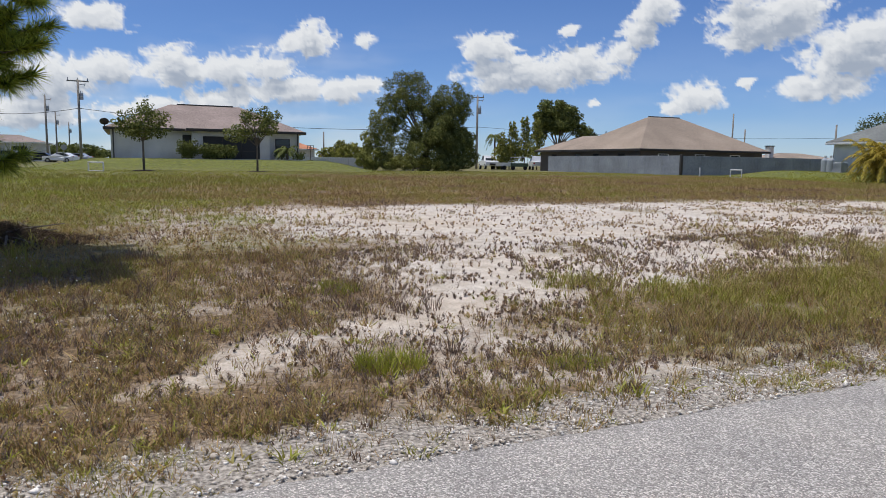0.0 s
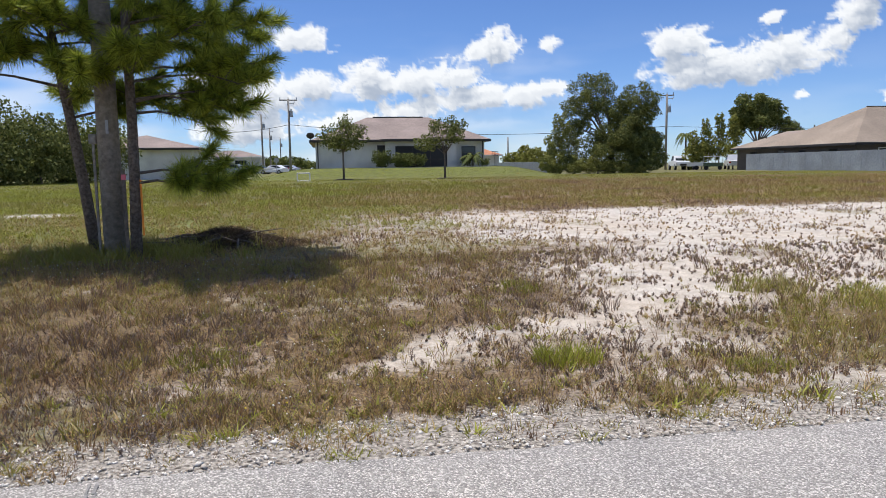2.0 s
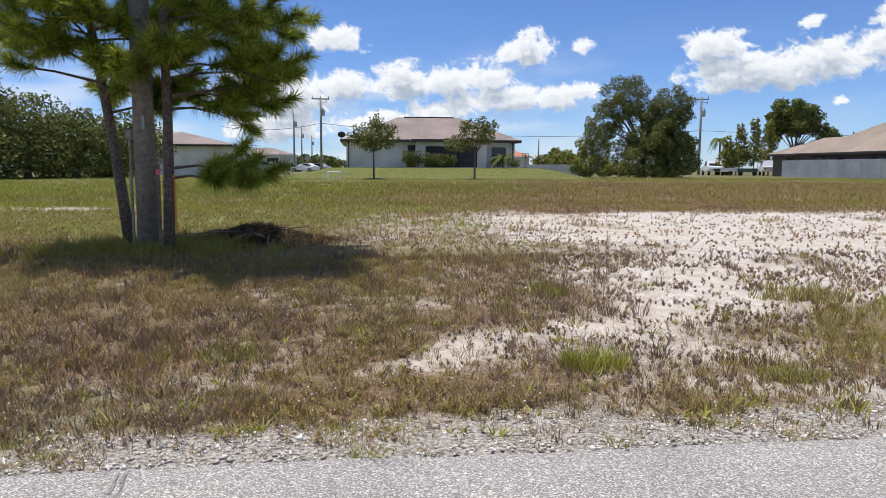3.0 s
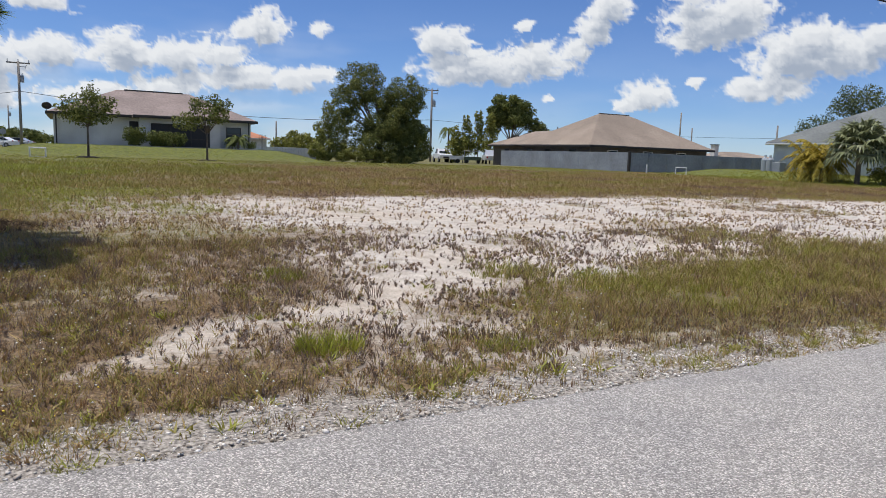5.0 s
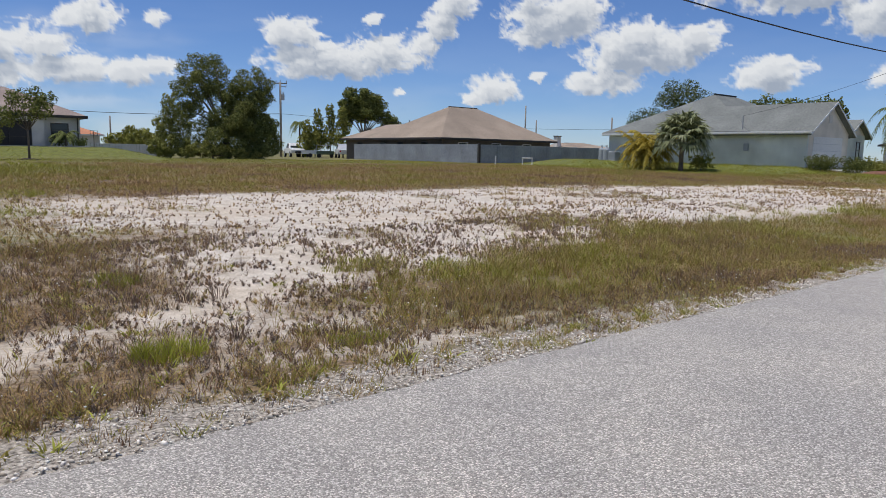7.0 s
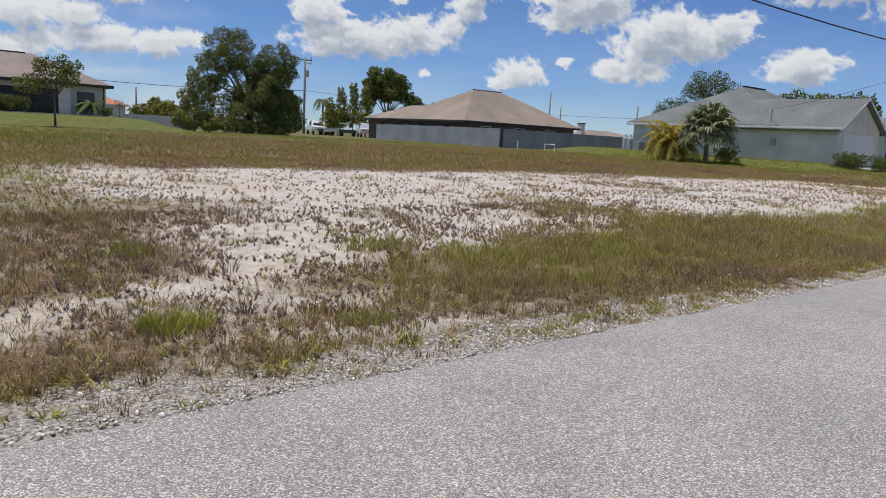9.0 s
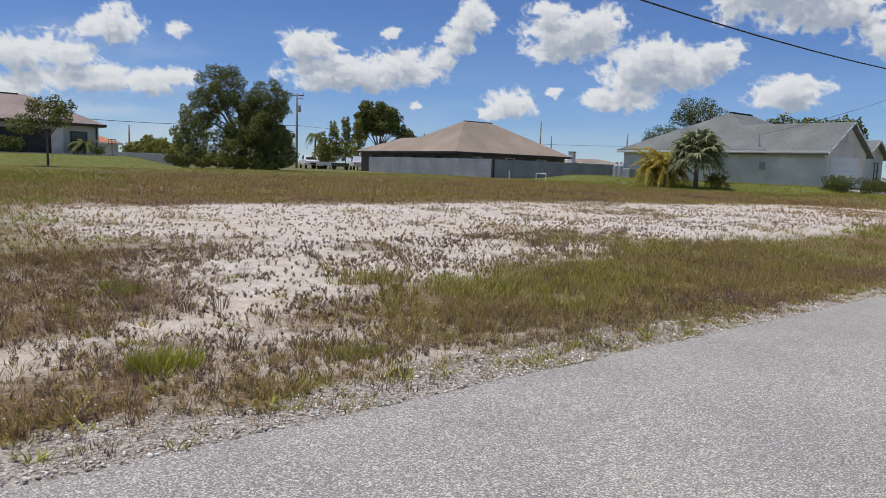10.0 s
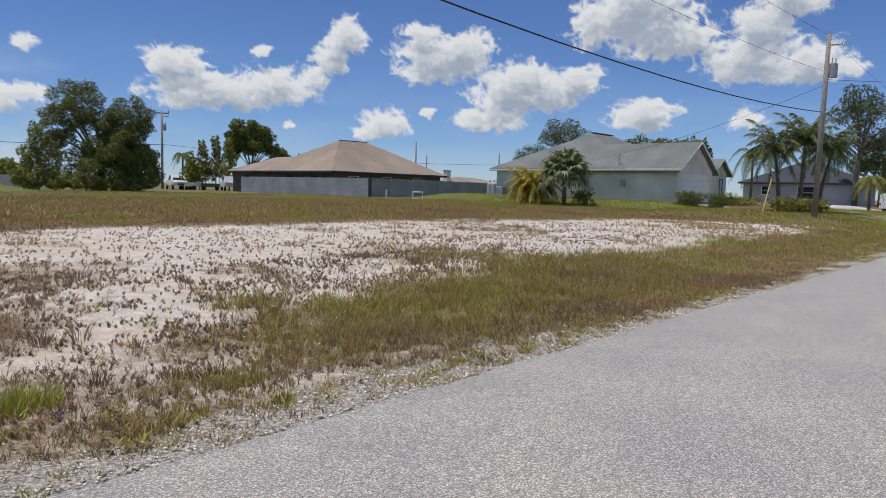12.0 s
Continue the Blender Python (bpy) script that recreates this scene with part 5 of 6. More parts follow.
# ---- vehicles ----
M_PAINT_WHITE = mat("white_car_paint", (0.78, 0.78, 0.78), 0.25)
M_PAINT_SILVER = mat("silver_car_paint", (0.55, 0.56, 0.57), 0.25, 0.5)
M_PAINT_BLUE = mat("blue_car_paint", (0.02, 0.09, 0.38), 0.25)
M_PAINT_DARK = mat("dark_car_paint", (0.03, 0.03, 0.035), 0.25)
M_TYRE = grained("tyre_rubber", (0.015, 0.015, 0.015), (0.03, 0.03, 0.03), 30.0, 0.9)
M_LAMP_RED = mat("red_lamp_glass", (0.4, 0.02, 0.02), 0.2)
SHAPES = {  # side outline (along, up), then the glass band (along, up)
    "suv": ([(-2.3, 0.35), (2.3, 0.35), (2.35, 0.8), (2.1, 1.0), (1.25, 1.08), (0.6, 1.68), (-1.9, 1.72), (-2.3, 1.1)], [(1.05, 1.1), (0.5, 1.6), (-1.85, 1.62), (-2.1, 1.1)]),
    "sedan": ([(-2.25, 0.3), (2.25, 0.3), (2.3, 0.7), (2.0, 0.88), (1.0, 0.95), (0.3, 1.42), (-1.0, 1.44), (-1.75, 1.02), (-2.25, 0.95)], [(0.85, 0.98), (0.25, 1.36), (-0.95, 1.38), (-1.55, 1.02)]),
    "van": ([(-2.75, 0.4), (2.75, 0.4), (2.8, 0.95), (2.3, 1.15), (1.75, 1.25), (1.2, 1.95), (0.9, 2.05), (-2.7, 2.05), (-2.8, 1.8)], [(1.55, 1.3), (1.1, 1.85), (-0.4, 1.85), (-0.4, 1.3)]),
    "pickup": ([(-2.8, 0.5), (2.8, 0.5), (2.85, 1.0), (2.6, 1.15), (1.2, 1.2), (0.7, 1.85), (-0.7, 1.88), (-0.9, 1.15), (-2.8, 1.12)], [(1.05, 1.22), (0.62, 1.78), (-0.62, 1.8), (-0.75, 1.22)]),
}


def extrude(outline, half, inset=0.0):
    bm = bmesh.new()
    top = max(z for _, z in outline)
    rings = []
    for s in (-1, 1):
        rings.append([bm.verts.new((x, s * (half - inset * (0.16 if z > top * 0.66 else 0.0)), z)) for x, z in outline])
    n = len(outline)
    for i in range(n):
        bm.faces.new((rings[0][i], rings[0][(i + 1) % n], rings[1][(i + 1) % n], rings[1][i]))
    bm.faces.new(rings[0][::-1])
    bm.faces.new(rings[1])
    bmesh.ops.recalc_face_normals(bm, faces=bm.faces)
    bmesh.ops.bevel(bm, geom=list(bm.edges), offset=0.04, segments=2, affect="EDGES", profile=0.6)
    return bm


def vehicle(name, kind, p, turn, paint, label, category):
    t = thing(name, Matrix.Translation(p) @ Matrix.Rotation(radians(turn), 4, "Z"), label, category)
    body, glass = SHAPES[kind]
    half = 0.92 if kind != "van" else 1.0
    b = part("body", extrude(body, half, 1.0), paint, t)
    part("side_glass", extrude([(x * 0.97, z) for x, z in glass], half - 0.10, 0.2), M_GLASS, b, "dark window glass") if kind == "sedan" else None
    for s in (-1, 1):
        bm = bmesh.new()
        q = [bm.verts.new((x, s * (half - 0.14 * (z > max(k for _, k in body) * 0.66)) + s * 0.012, z)) for x, z in glass]
        bm.faces.new(q if s < 0 else q[::-1])
        bmesh.ops.solidify(bm, geom=bm.faces[:], thickness=0.006)
        part("window", bm, M_GLASS, b, "dark window glass")
    front, rear = max(x for x, _ in body), min(x for x, _ in body)
    for s in (-1, 1):
        part("headlight", boxed(front - 0.12, front + 0.02, s * 0.62 - 0.2, s * 0.62 + 0.2, 0.68, 0.84, bevel=0.02), M_TRIM_WHITE, b)
        part("tail_light", boxed(rear - 0.02, rear + 0.08, s * 0.75 - 0.1, s * 0.75 + 0.1, 0.8, 1.0, bevel=0.02), M_LAMP_RED, b)
    part("windscreen", boxed(glass[0][0] + 0.0, glass[0][0] + 0.25, -0.66, 0.66, glass[0][1] + 0.06, glass[0][1] + 0.3, bevel=0.01), M_GLASS, b)
    part("grille", boxed(front - 0.02, front + 0.035, -0.4, 0.4, 0.55, 0.8, bevel=0.01), M_TRIM_DARK, b)
    r = 0.33 if kind in ("suv", "sedan") else 0.38
    for x in (front - 0.85, rear + 0.85):
        for s in (-1, 1):
            w = part("wheel", tube(bmesh.new(), [(x, s * (half - 0.2), r), (x, s * (half + 0.03), r)], r, 20), M_TYRE, t)
            part("rim", tube(bmesh.new(), [(x, s * (half + 0.02), r), (x, s * (half + 0.045), r)], r * 0.6, 14), M_METAL, w)
    return t


van = vehicle("van", "van", on_ground(-46.9, 92), TURN - 42, M_PAINT_WHITE, "white work van with roof ladder parked on a driveway", "van")
part("ladder", boxed(-2.5, 1.2, -0.75, -0.68, 2.12, 2.2), M_METAL, van)
part("ladder", boxed(-2.5, 1.2, -0.35, -0.28, 2.12, 2.2), M_METAL, van)
for k in range(3):
    part("roof_rack", boxed(-2.2 + k * 1.2, -2.14 + k * 1.2, -0.8, 0.8, 2.04, 2.12), M_METAL, van)
part("lettering_bar", boxed(-2.55, -0.55, -1.018, -1.006, 1.02, 1.3), M_PAINT_DARK, van, "dark plain lettering bar")
vehicle("car", "sedan", on_ground(-49.9, 82), TURN - 45, M_PAINT_WHITE, "white sedan parked beside the road", "car")
vehicle("car", "sedan", on_ground(-49.0, 94), TURN - 45, M_PAINT_BLUE, "blue car parked behind the white sedan", "car")
vehicle("car", "suv", on_ground(-48.0, 100), TURN - 45, M_PAINT_DARK, "dark car parked behind the van", "car")
vehicle("pickup_truck", "pickup", on_ground(7.45, 98), -72, M_PAINT_WHITE, "white pickup truck parked behind the tree", "truck")
vehicle("car", "suv", on_ground(42.4, 120), 20, M_PAINT_SILVER, "silver minivan parked by a distant street", "car")
vehicle("car", "sedan", on_ground(40.9, 122), 205, M_PAINT_DARK, "dark car parked by a distant street", "car")
vehicle("car", "sedan", on_ground(39.5, 118), 190, M_PAINT_WHITE, "white car parked by a distant street", "car")
vehicle("car", "sedan", on_ground(38.5, 128), 190, M_PAINT_SILVER, "silver car parked by a distant street", "car")
vehicle("pickup_truck", "pickup", on_ground(3.55, 97), 100, M_PAINT_WHITE, "white truck half hidden behind the fence", "truck")


def utility_cart(p, turn):
    """A boxy utility cart with a mesh-sided frame."""
    t = thing("utility_cart", Matrix.Translation(p) @ Matrix.Rotation(radians(turn), 4, "Z"), "dark green utility cart with a boxy roof frame", "cart")
    part("bed", boxed(-1.15, 1.15, -0.6, 0.6, 0.42, 0.9, bevel=0.03), M_CART, t)
    part("roof_panel", boxed(-1.2, 1.2, -0.65, 0.65, 1.62, 1.68, bevel=0.02), M_METAL, t)
    for x in (-1.12, 0.25, 1.12):
        for y in (-0.57, 0.57):
            part("post", boxed(x - 0.03, x + 0.03, y - 0.03, y + 0.03, 0.9, 1.62), M_METAL, t)
    for x in (-0.8, 0.8):
        for y in (-0.6, 0.48):
            part("wheel", tube(bmesh.new(), [(x, y, 0.26), (x, y + 0.12, 0.26)], 0.26, 14), M_TYRE, t)


M_CART = grained("cart_green", (0.05, 0.085, 0.05), (0.10, 0.14, 0.09), 8.0, 0.6)
utility_cart(on_ground(5.0, 95), 5)


def flat_trailer(p, turn):
    t = thing("trailer", Matrix.Translation(p) @ Matrix.Rotation(radians(turn), 4, "Z"), "low white flat trailer parked beside a truck", "trailer")
    part("deck", boxed(-1.1, 1.1, -0.8, 0.8, 0.45, 0.62, bevel=0.02), M_PAINT_WHITE, t)
    part("rail", boxed(-1.1, 1.1, -0.82, -0.78, 0.62, 0.95), M_PAINT_WHITE, t)
    for y in (-0.95, 0.83):
        part("wheel", tube(bmesh.new(), [(0, y, 0.28), (0, y + 0.12, 0.28)], 0.28, 14), M_TYRE, t)


flat_trailer(on_ground(6.2, 96), 8)


def stop_sign(p, turn):
    t = thing("street_sign", Matrix.Translation(p) @ Matrix.Rotation(radians(turn), 4, "Z"), "pale back of an eight-sided street sign on a post", "sign")
    part("post", tube(bmesh.new(), [(0, 0, -0.1), (0, 0, 2.4)], 0.04, 6), M_METAL, t)
    part("plate", tube(bmesh.new(), [(0, 0.05, 2.2), (0, 0.07, 2.2)], 0.42, 8), M_METAL, t)


stop_sign(on_ground(39.29, 115), 39)


# thin dark marks across the road's edge
M_ROAD_STREAK = grained("road_streak", (0.17, 0.16, 0.148), (0.33, 0.31, 0.285), 30.0, 0.8)
for du in (0.0, 0.09):
    bm = bmesh.new()
    for k in range(9):
        u, v = -1.41 + du * (0.4 + 0.1 * k) + 0.012 * k + 0.01 * math.sin(2.3 * k), 3.66 - 0.12 * k
        w = 0.006 + 0.004 * math.sin(1.7 * k + du * 20)
        a, b, c, d = plan(u - w, v, 0.0085), plan(u + w, v, 0.0085), plan(u + w + 0.014, v - 0.125, 0.0085), plan(u - w + 0.014, v - 0.125, 0.0085)
        bm.faces.new([bm.verts.new(q) for q in (d, c, b, a)])
    tagged(part("dark_streak", bm, M_ROAD_STREAK), "thin dark mark on the pale road", "road mark", "tar marks")


# ---- grass, weeds and shell: uncountable cover ----
def blade_material():
    m = mat("grass_blades", rough=0.6)
    r = node(m, "ShaderNodeValToRGB")
    e = r.color_ramp.elements
    e[0].position, e[0].color = 0.0, (0.165, 0.122, 0.098, 1)
    e[1].position, e[1].color = 1.0, (0.39, 0.395, 0.045, 1)
    for pos, col in ((0.2, (0.25, 0.135, 0.06)), (0.36, (0.46, 0.31, 0.13)), (0.55, (0.34, 0.265, 0.06)), (0.78, (0.25, 0.24, 0.035))):
        x = e.new(pos)
        x.color = (*col, 1)
    link(m, attribute(m, "tint").outputs["Fac"], r.inputs[0])
    link(m, r.outputs[0], bsdf(m).inputs["Base Color"])
    t = node(m, "ShaderNodeBsdfTranslucent")
    link(m, r.outputs[0], t.inputs[0])
    mix = node(m, "ShaderNodeMixShader", Fac=0.18)
    link(m, bsdf(m).outputs[0], mix.inputs[1])
    link(m, t.outputs[0], mix.inputs[2])
    link(m, mix.outputs[0], m.node_tree.nodes["Material Output"].inputs[0])
    return m


M_BLADE = blade_material()


def scatter(u0, u1, v0, v1, per_m2, keep, seed):
    """Random places in a stretch of the plan, thinned by keep(u, v) in 0..1."""
    rng = np.random.default_rng(seed)
    n = int((u1 - u0) * (v1 - v0) * per_m2)
    u, v = u0 + (u1 - u0) * rng.random(n), v0 + (v1 - v0) * rng.random(n)
    ok = rng.random(n) < keep(u, v)
    return u[ok], v[ok], rng


def blades(name, u, v, rng, count, tall, wide, spread, tint, lean, label, category="grass", jitter=0.1, bend=True):
    """Tufts of tapered blades at the places; tall and tint: a number for each tuft."""
    n = len(u)
    tall, tint = np.broadcast_to(tall, n), np.broadcast_to(tint, n)
    U, V = np.repeat(u, count), np.repeat(v, count)
    H = np.repeat(tall, count) * (0.45 + 0.75 * rng.random(n * count))
    C = np.clip(np.repeat(tint, count) + jitter * rng.normal(size=n * count), 0, 1)
    ang = rng.random(n * count) * math.tau
    r = spread * np.sqrt(rng.random(n * count))
    x, y = U * CU - V * SU + r * np.cos(ang), U * SU + V * CU + r * np.sin(ang)
    z = np.repeat(height(u, v), count) - 0.01
    tilt = lean * H * (0.25 + rng.random(n * count))
    a2 = ang + 0.9 * rng.normal(size=n * count)
    dx, dy = np.cos(a2) * tilt, np.sin(a2) * tilt
    yaw = rng.random(n * count) * math.pi
    w = wide * (0.6 + 0.8 * rng.random(n * count))
    wx, wy = np.cos(yaw) * w, np.sin(yaw) * w
    base = np.stack([x, y, z], 1)
    side = np.stack([wx, wy, 0 * w], 1)
    tip = base + np.stack([dx, dy, H], 1)
    m = n * count
    if bend:
        mid = base + np.stack([dx * 0.35, dy * 0.35, H * 0.58], 1)
        verts = np.stack([base - side, base + side, mid + side * 0.75, mid - side * 0.75, tip], 1).reshape(-1, 3)
        i = np.arange(m)[:, None] * 5
        faces = np.concatenate([i + [0, 1, 2], i + [0, 2, 3], i + [3, 2, 4]])
        k = 5
    else:
        verts = np.stack([base - side, base + side, tip], 1).reshape(-1, 3)
        faces = np.arange(3 * m).reshape(m, 3)
        k = 3
    me = big_mesh(name, verts, faces, M_BLADE)
    set_attribute(me, "tint", np.repeat(C, k))
    return tagged(new(name, me), label, category, kind="stuff")


def in_view(u, v):
    """The wedge of the field that lies before the road."""
    return (u > -0.62 * v - 2.5).astype(float)


def grown(u, v):
    """Cover by grass, 0..1: none on the bare sand, thin on the shell."""
    s = sandy(u, v)
    thin = fbm(u * 1.7, v * 1.7, 81, 3)
    c = (1 - s) ** 1.6 * sst(0.16, 0.46, thin + 0.08)
    c = c * (0.34 + 0.66 * sst(0.36, 0.58, vnoise(u * 6.5, v * 6.5, 83)))
    return np.clip(c * (1 - 0.6 * shoulder(u, v)), 0, 1) * sst(EDGE, EDGE + 0.12, v) * in_view(u, v)


def tone(u, v):
    """What grows where: brown by the road's left, green on the right-hand bank, yellow-green behind the pines, rusty strip beyond the sand."""
    bank = sst(3.4, 5.2, u) * sst(4.9, 5.6, v) * sst(10.5, 8.5, v)
    back = sst(6, -3, u - 0.2 * (v - 14)) * sst(12.5, 15.5, v)
    lawn = np.maximum(bump(u, v, 6.5, 72, 13, 12), np.maximum(bump(u, v, 63, 32, 15, 16), sst(42, 50, v) * 0.7))
    edge = sst(32, 44, u) * sst(4.0, 6.0, v) * sst(22, 10, v)
    patch = fbm(u * 0.45, v * 0.45, 91, 3) - 0.5
    t = 0.40 - 0.15 * sst(4, 0, u) * sst(10.5, 9, v) + 0.20 * bank + 0.34 * back + 0.13 * sst(22, 28, v) + 0.40 * lawn + 0.32 * edge + 0.9 * patch
    t = t - 0.16 * sst(0.50, 0.66, fbm(u * 0.7, v * 0.7, 97, 3)) * sst(13, 9, v)
    rust = sst(24, 28, v) * sst(42, 36, v) * sst(-6, 8, u)
    return np.clip(t - 0.05 * rust, 0.12, 0.95)


def near_height(u, v):
    bank = sst(3.4, 5.2, u) * sst(4.9, 5.6, v) * sst(10.5, 8.5, v)
    return (0.075 + 0.04 * bank + 0.07 * (fbm(u * 0.8, v * 0.8, 95) - 0.4)) * (1 - 0.5 * shoulder(u, v))


u, v, g = scatter(-6.5, 15, EDGE, 10.5, 310, grown, 1)
blades("grass", u, v, g, 11, np.clip(near_height(u, v) * (0.6 + 0.8 * g.random(len(u))), 0.04, 0.4), 0.0029, 0.05, tone(u, v) + 0.12 * g.normal(size=len(u)), 0.95, "patchy knee-low dry brown and olive field grass", jitter=0.26)
u, v, g = scatter(-6.5, 15, EDGE, 10.5, 13, lambda a, b: grown(a, b) * sst(0.48, 0.6, fbm(a * 0.9, b * 0.9, 131)), 2)
blades("weeds", u, v, g, 16, np.clip(near_height(u, v) * 1.35, 0.07, 0.32), 0.0042, 0.055, np.clip(0.16 + 0.45 * (g.random(len(u)) > 0.6) + 0.05 * g.normal(size=len(u)), 0, 1), 0.4, "dark brown upright weeds among the grass", "weeds", 0.06)
u, v, g = scatter(-14, 36, EDGE + 0.3, 24, 90, lambda a, b: grown(a, b) * (1 - (b < 10.5) * (a < 15) * (a > -6.5)), 3)
blades("grass", u, v, g, 9, np.clip(near_height(u, v) * (0.7 + 0.7 * g.random(len(u))), 0.05, 0.35), 0.0055, 0.10, tone(u, v) + 0.10 * g.normal(size=len(u)), 0.95, "yellow-green and brown grass behind the sand", bend=False)
u, v, g = scatter(-34, 74, 22, 64, 15, lambda a, b: (1 - sandy(a, b)) * in_view(a, b), 4)
blades("grass", u, v, g, 8, (0.15 - 0.10 * sst(38, 46, v)) * (0.7 + 0.6 * g.random(len(u))), 0.014, 0.18, tone(u, v) + 0.07 * g.normal(size=len(u)), 0.9, "far rust-brown and green field grass", bend=False)
u, v, g = scatter(34, 74, EDGE + 0.4, 23, 22, lambda a, b: (1 - sandy(a, b)) * sst(0, 0.4, b - EDGE - 0.3), 5)
blades("grass", u, v, g, 8, 0.14 * (0.7 + 0.6 * g.random(len(u))), 0.011, 0.13, tone(u, v) + 0.07 * g.normal(size=len(u)), 0.9, "green roadside verge grass", bend=False)

# low leafy rosettes and dry upright stems among the near grass
u, v, g = scatter(-6.5, 15, EDGE + 0.1, 10.5, 30, lambda a, b: grown(a, b) * sst(0.42, 0.62, fbm(a * 1.4, b * 1.4, 133)), 21)
blades("weeds", u, v, g, 16, 0.045 + 0.03 * g.random(len(u)), 0.0075, 0.06, np.clip(0.72 + 0.2 * g.normal(size=len(u)), 0, 1), 1.9, "low leafy green weed rosettes in the grass", "weeds", 0.12)
u, v, g = scatter(-6.5, 15, EDGE + 0.1, 10.5, 45, lambda a, b: grown(a, b), 22)
blades("weeds", u, v, g, 5, 0.14 + 0.12 * g.random(len(u)), 0.0016, 0.04, np.clip(0.34 + 0.12 * g.normal(size=len(u)), 0, 1), 0.7, "thin dry straw stems above the grass", "weeds", 0.05)
u, v, g = scatter(-6.5, 15, EDGE + 0.5, 10.5, 5, lambda a, b: np.clip(grown(a, b) + 0.25 * (1 - shoulder(a, b)) * sst(4.4, 5, b), 0, 1) * sst(0.5, 0.66, fbm(a * 0.6, b * 0.6, 134)), 23)
blades("weeds", u, v, g, 34, 0.12 + 0.10 * g.random(len(u)), 0.0032, 0.075, 0.06, 0.75, "dark brown twiggy dead weeds in the field", "weeds", 0.07)



def sprigs(name, u, v, rng, stems, leaves, tall, leaf, tint, label, jitter=0.07, splay=0.55):
    """Small leafy weeds: a few upright stems, each set with short pointed leaves."""
    n = len(u)
    k = n * stems
    T = np.repeat(np.broadcast_to(tall, n), stems) * (0.55 + 0.6 * rng.random(k))
    C = np.repeat(np.broadcast_to(tint, n), stems)
    base = np.repeat(np.stack([u * CU - v * SU, u * SU + v * CU, height(u, v) - 0.004], 1), stems, 0)
    q = rng.random(k) * math.tau
    out = np.stack([np.cos(q), np.sin(q), 0 * q], 1) * (splay * (0.3 + rng.random(k)))[:, None] + np.array([0, 0, 1.0])
    axis = out / np.linalg.norm(out, axis=1)[:, None] * T[:, None]
    m = k * leaves
    s = (np.tile(np.arange(leaves), k) + rng.random(m)) / leaves
    root = np.repeat(base, leaves, 0) + np.repeat(axis, leaves, 0) * s[:, None]
    a = rng.random(m) * math.tau
    lift = 0.35 + 1.1 * rng.random(m)
    way = np.stack([np.cos(a), np.sin(a), lift], 1)
    way = way / np.linalg.norm(way, axis=1)[:, None] * (leaf * (0.6 + 0.8 * rng.random(m)) * (1.15 - 0.55 * s))[:, None]
    side = np.stack([-np.sin(a), np.cos(a), 0.5 * rng.normal(size=m)], 1) * (leaf * (0.13 + 0.09 * rng.random(m)))[:, None]
    verts = np.stack([root, root + way * 0.5 + side, root + way, root + way * 0.5 - side], 1).reshape(-1, 3)
    me = big_mesh(name, verts, np.arange(4 * m).reshape(m, 4), M_BLADE)
    set_attribute(me, "tint", np.repeat(np.clip(np.repeat(C, leaves) + jitter * rng.normal(size=m), 0, 1), 4))
    return tagged(new(name, me), label, "weeds", kind="stuff")


def on_sand(u, v):
    """Weeds on the sand: in drifts, thinner where the belt is barest."""
    drift = 0.5 * fbm(u * 0.9, v * 0.9, 151) + 0.5 * vnoise(u * 3.4, v * 3.4, 154)
    return sst(0.1, 0.4, sandy(u, v)) * (0.12 + 0.88 * sst(0.40, 0.62, drift)) * (1 - 0.5 * sst(11.5, 15, v)) * (1 - shoulder(u, v)) * in_view(u, v)


# small grey-brown weeds standing on the bare sand
u, v, g = scatter(-4, 12, 4.6, 10.5, 150, on_sand, 6)
sprigs("weeds", u, v, g, 4, 7, 0.035 + 0.075 * g.random(len(u)) ** 2, 0.026, np.clip(0.04 + 0.16 * (g.random(len(u)) > 0.7) + 0.5 * (g.random(len(u)) > 0.93), 0, 1), "small grey-brown leafy weeds on bare sand")
u, v, g = scatter(-3, 26, 9.0, 21.5, 46, lambda a, b: on_sand(a, b) * (1 - (b < 10.5) * (a < 12)), 7)
sprigs("weeds", u, v, g, 3, 6, 0.03 + 0.06 * g.random(len(u)) ** 1.6, 0.034, np.clip(0.10 + 0.22 * (g.random(len(u)) > 0.6), 0, 1), "small dry weeds in drifts on the sand belt")
u, v, g = scatter(26, 46, 8.5, 20, 22, on_sand, 14)
sprigs("weeds", u, v, g, 3, 6, 0.04 + 0.05 * g.random(len(u)), 0.05, np.clip(0.22 + 0.2 * g.random(len(u)), 0, 1), "small dry weeds on far bare sand")
# leafy olive and rusty weeds through the near grass
u, v, g = scatter(-6.5, 15, EDGE + 0.15, 10.5, 120, lambda a, b: np.clip(grown(a, b) + 0.15 * (1 - sandy(a, b)), 0, 1) * in_view(a, b) * sst(0.34, 0.56, fbm(a * 1.6, b * 1.6, 137)), 15)
sprigs("weeds", u, v, g, 3, 8, 0.06 + 0.10 * g.random(len(u)) ** 1.6 + 0.04 * sst(3.4, 5.2, u), 0.027, np.clip(tone(u, v) - 0.03 + 0.22 * g.normal(size=len(u)), 0, 1), "leafy olive and rusty weeds among dry grass", 0.1, 0.4)
u, v, g = scatter(-12, 30, 8, 24, 26, lambda a, b: grown(a, b) * (1 - (b < 10.5) * (a < 15) * (a > -6.5)), 16)
sprigs("weeds", u, v, g, 3, 7, 0.10 + 0.10 * g.random(len(u)), 0.045, np.clip(tone(u, v) - 0.04 + 0.2 * g.normal(size=len(u)), 0, 1), "leafy weeds in the grass behind the sand", 0.1, 0.4)
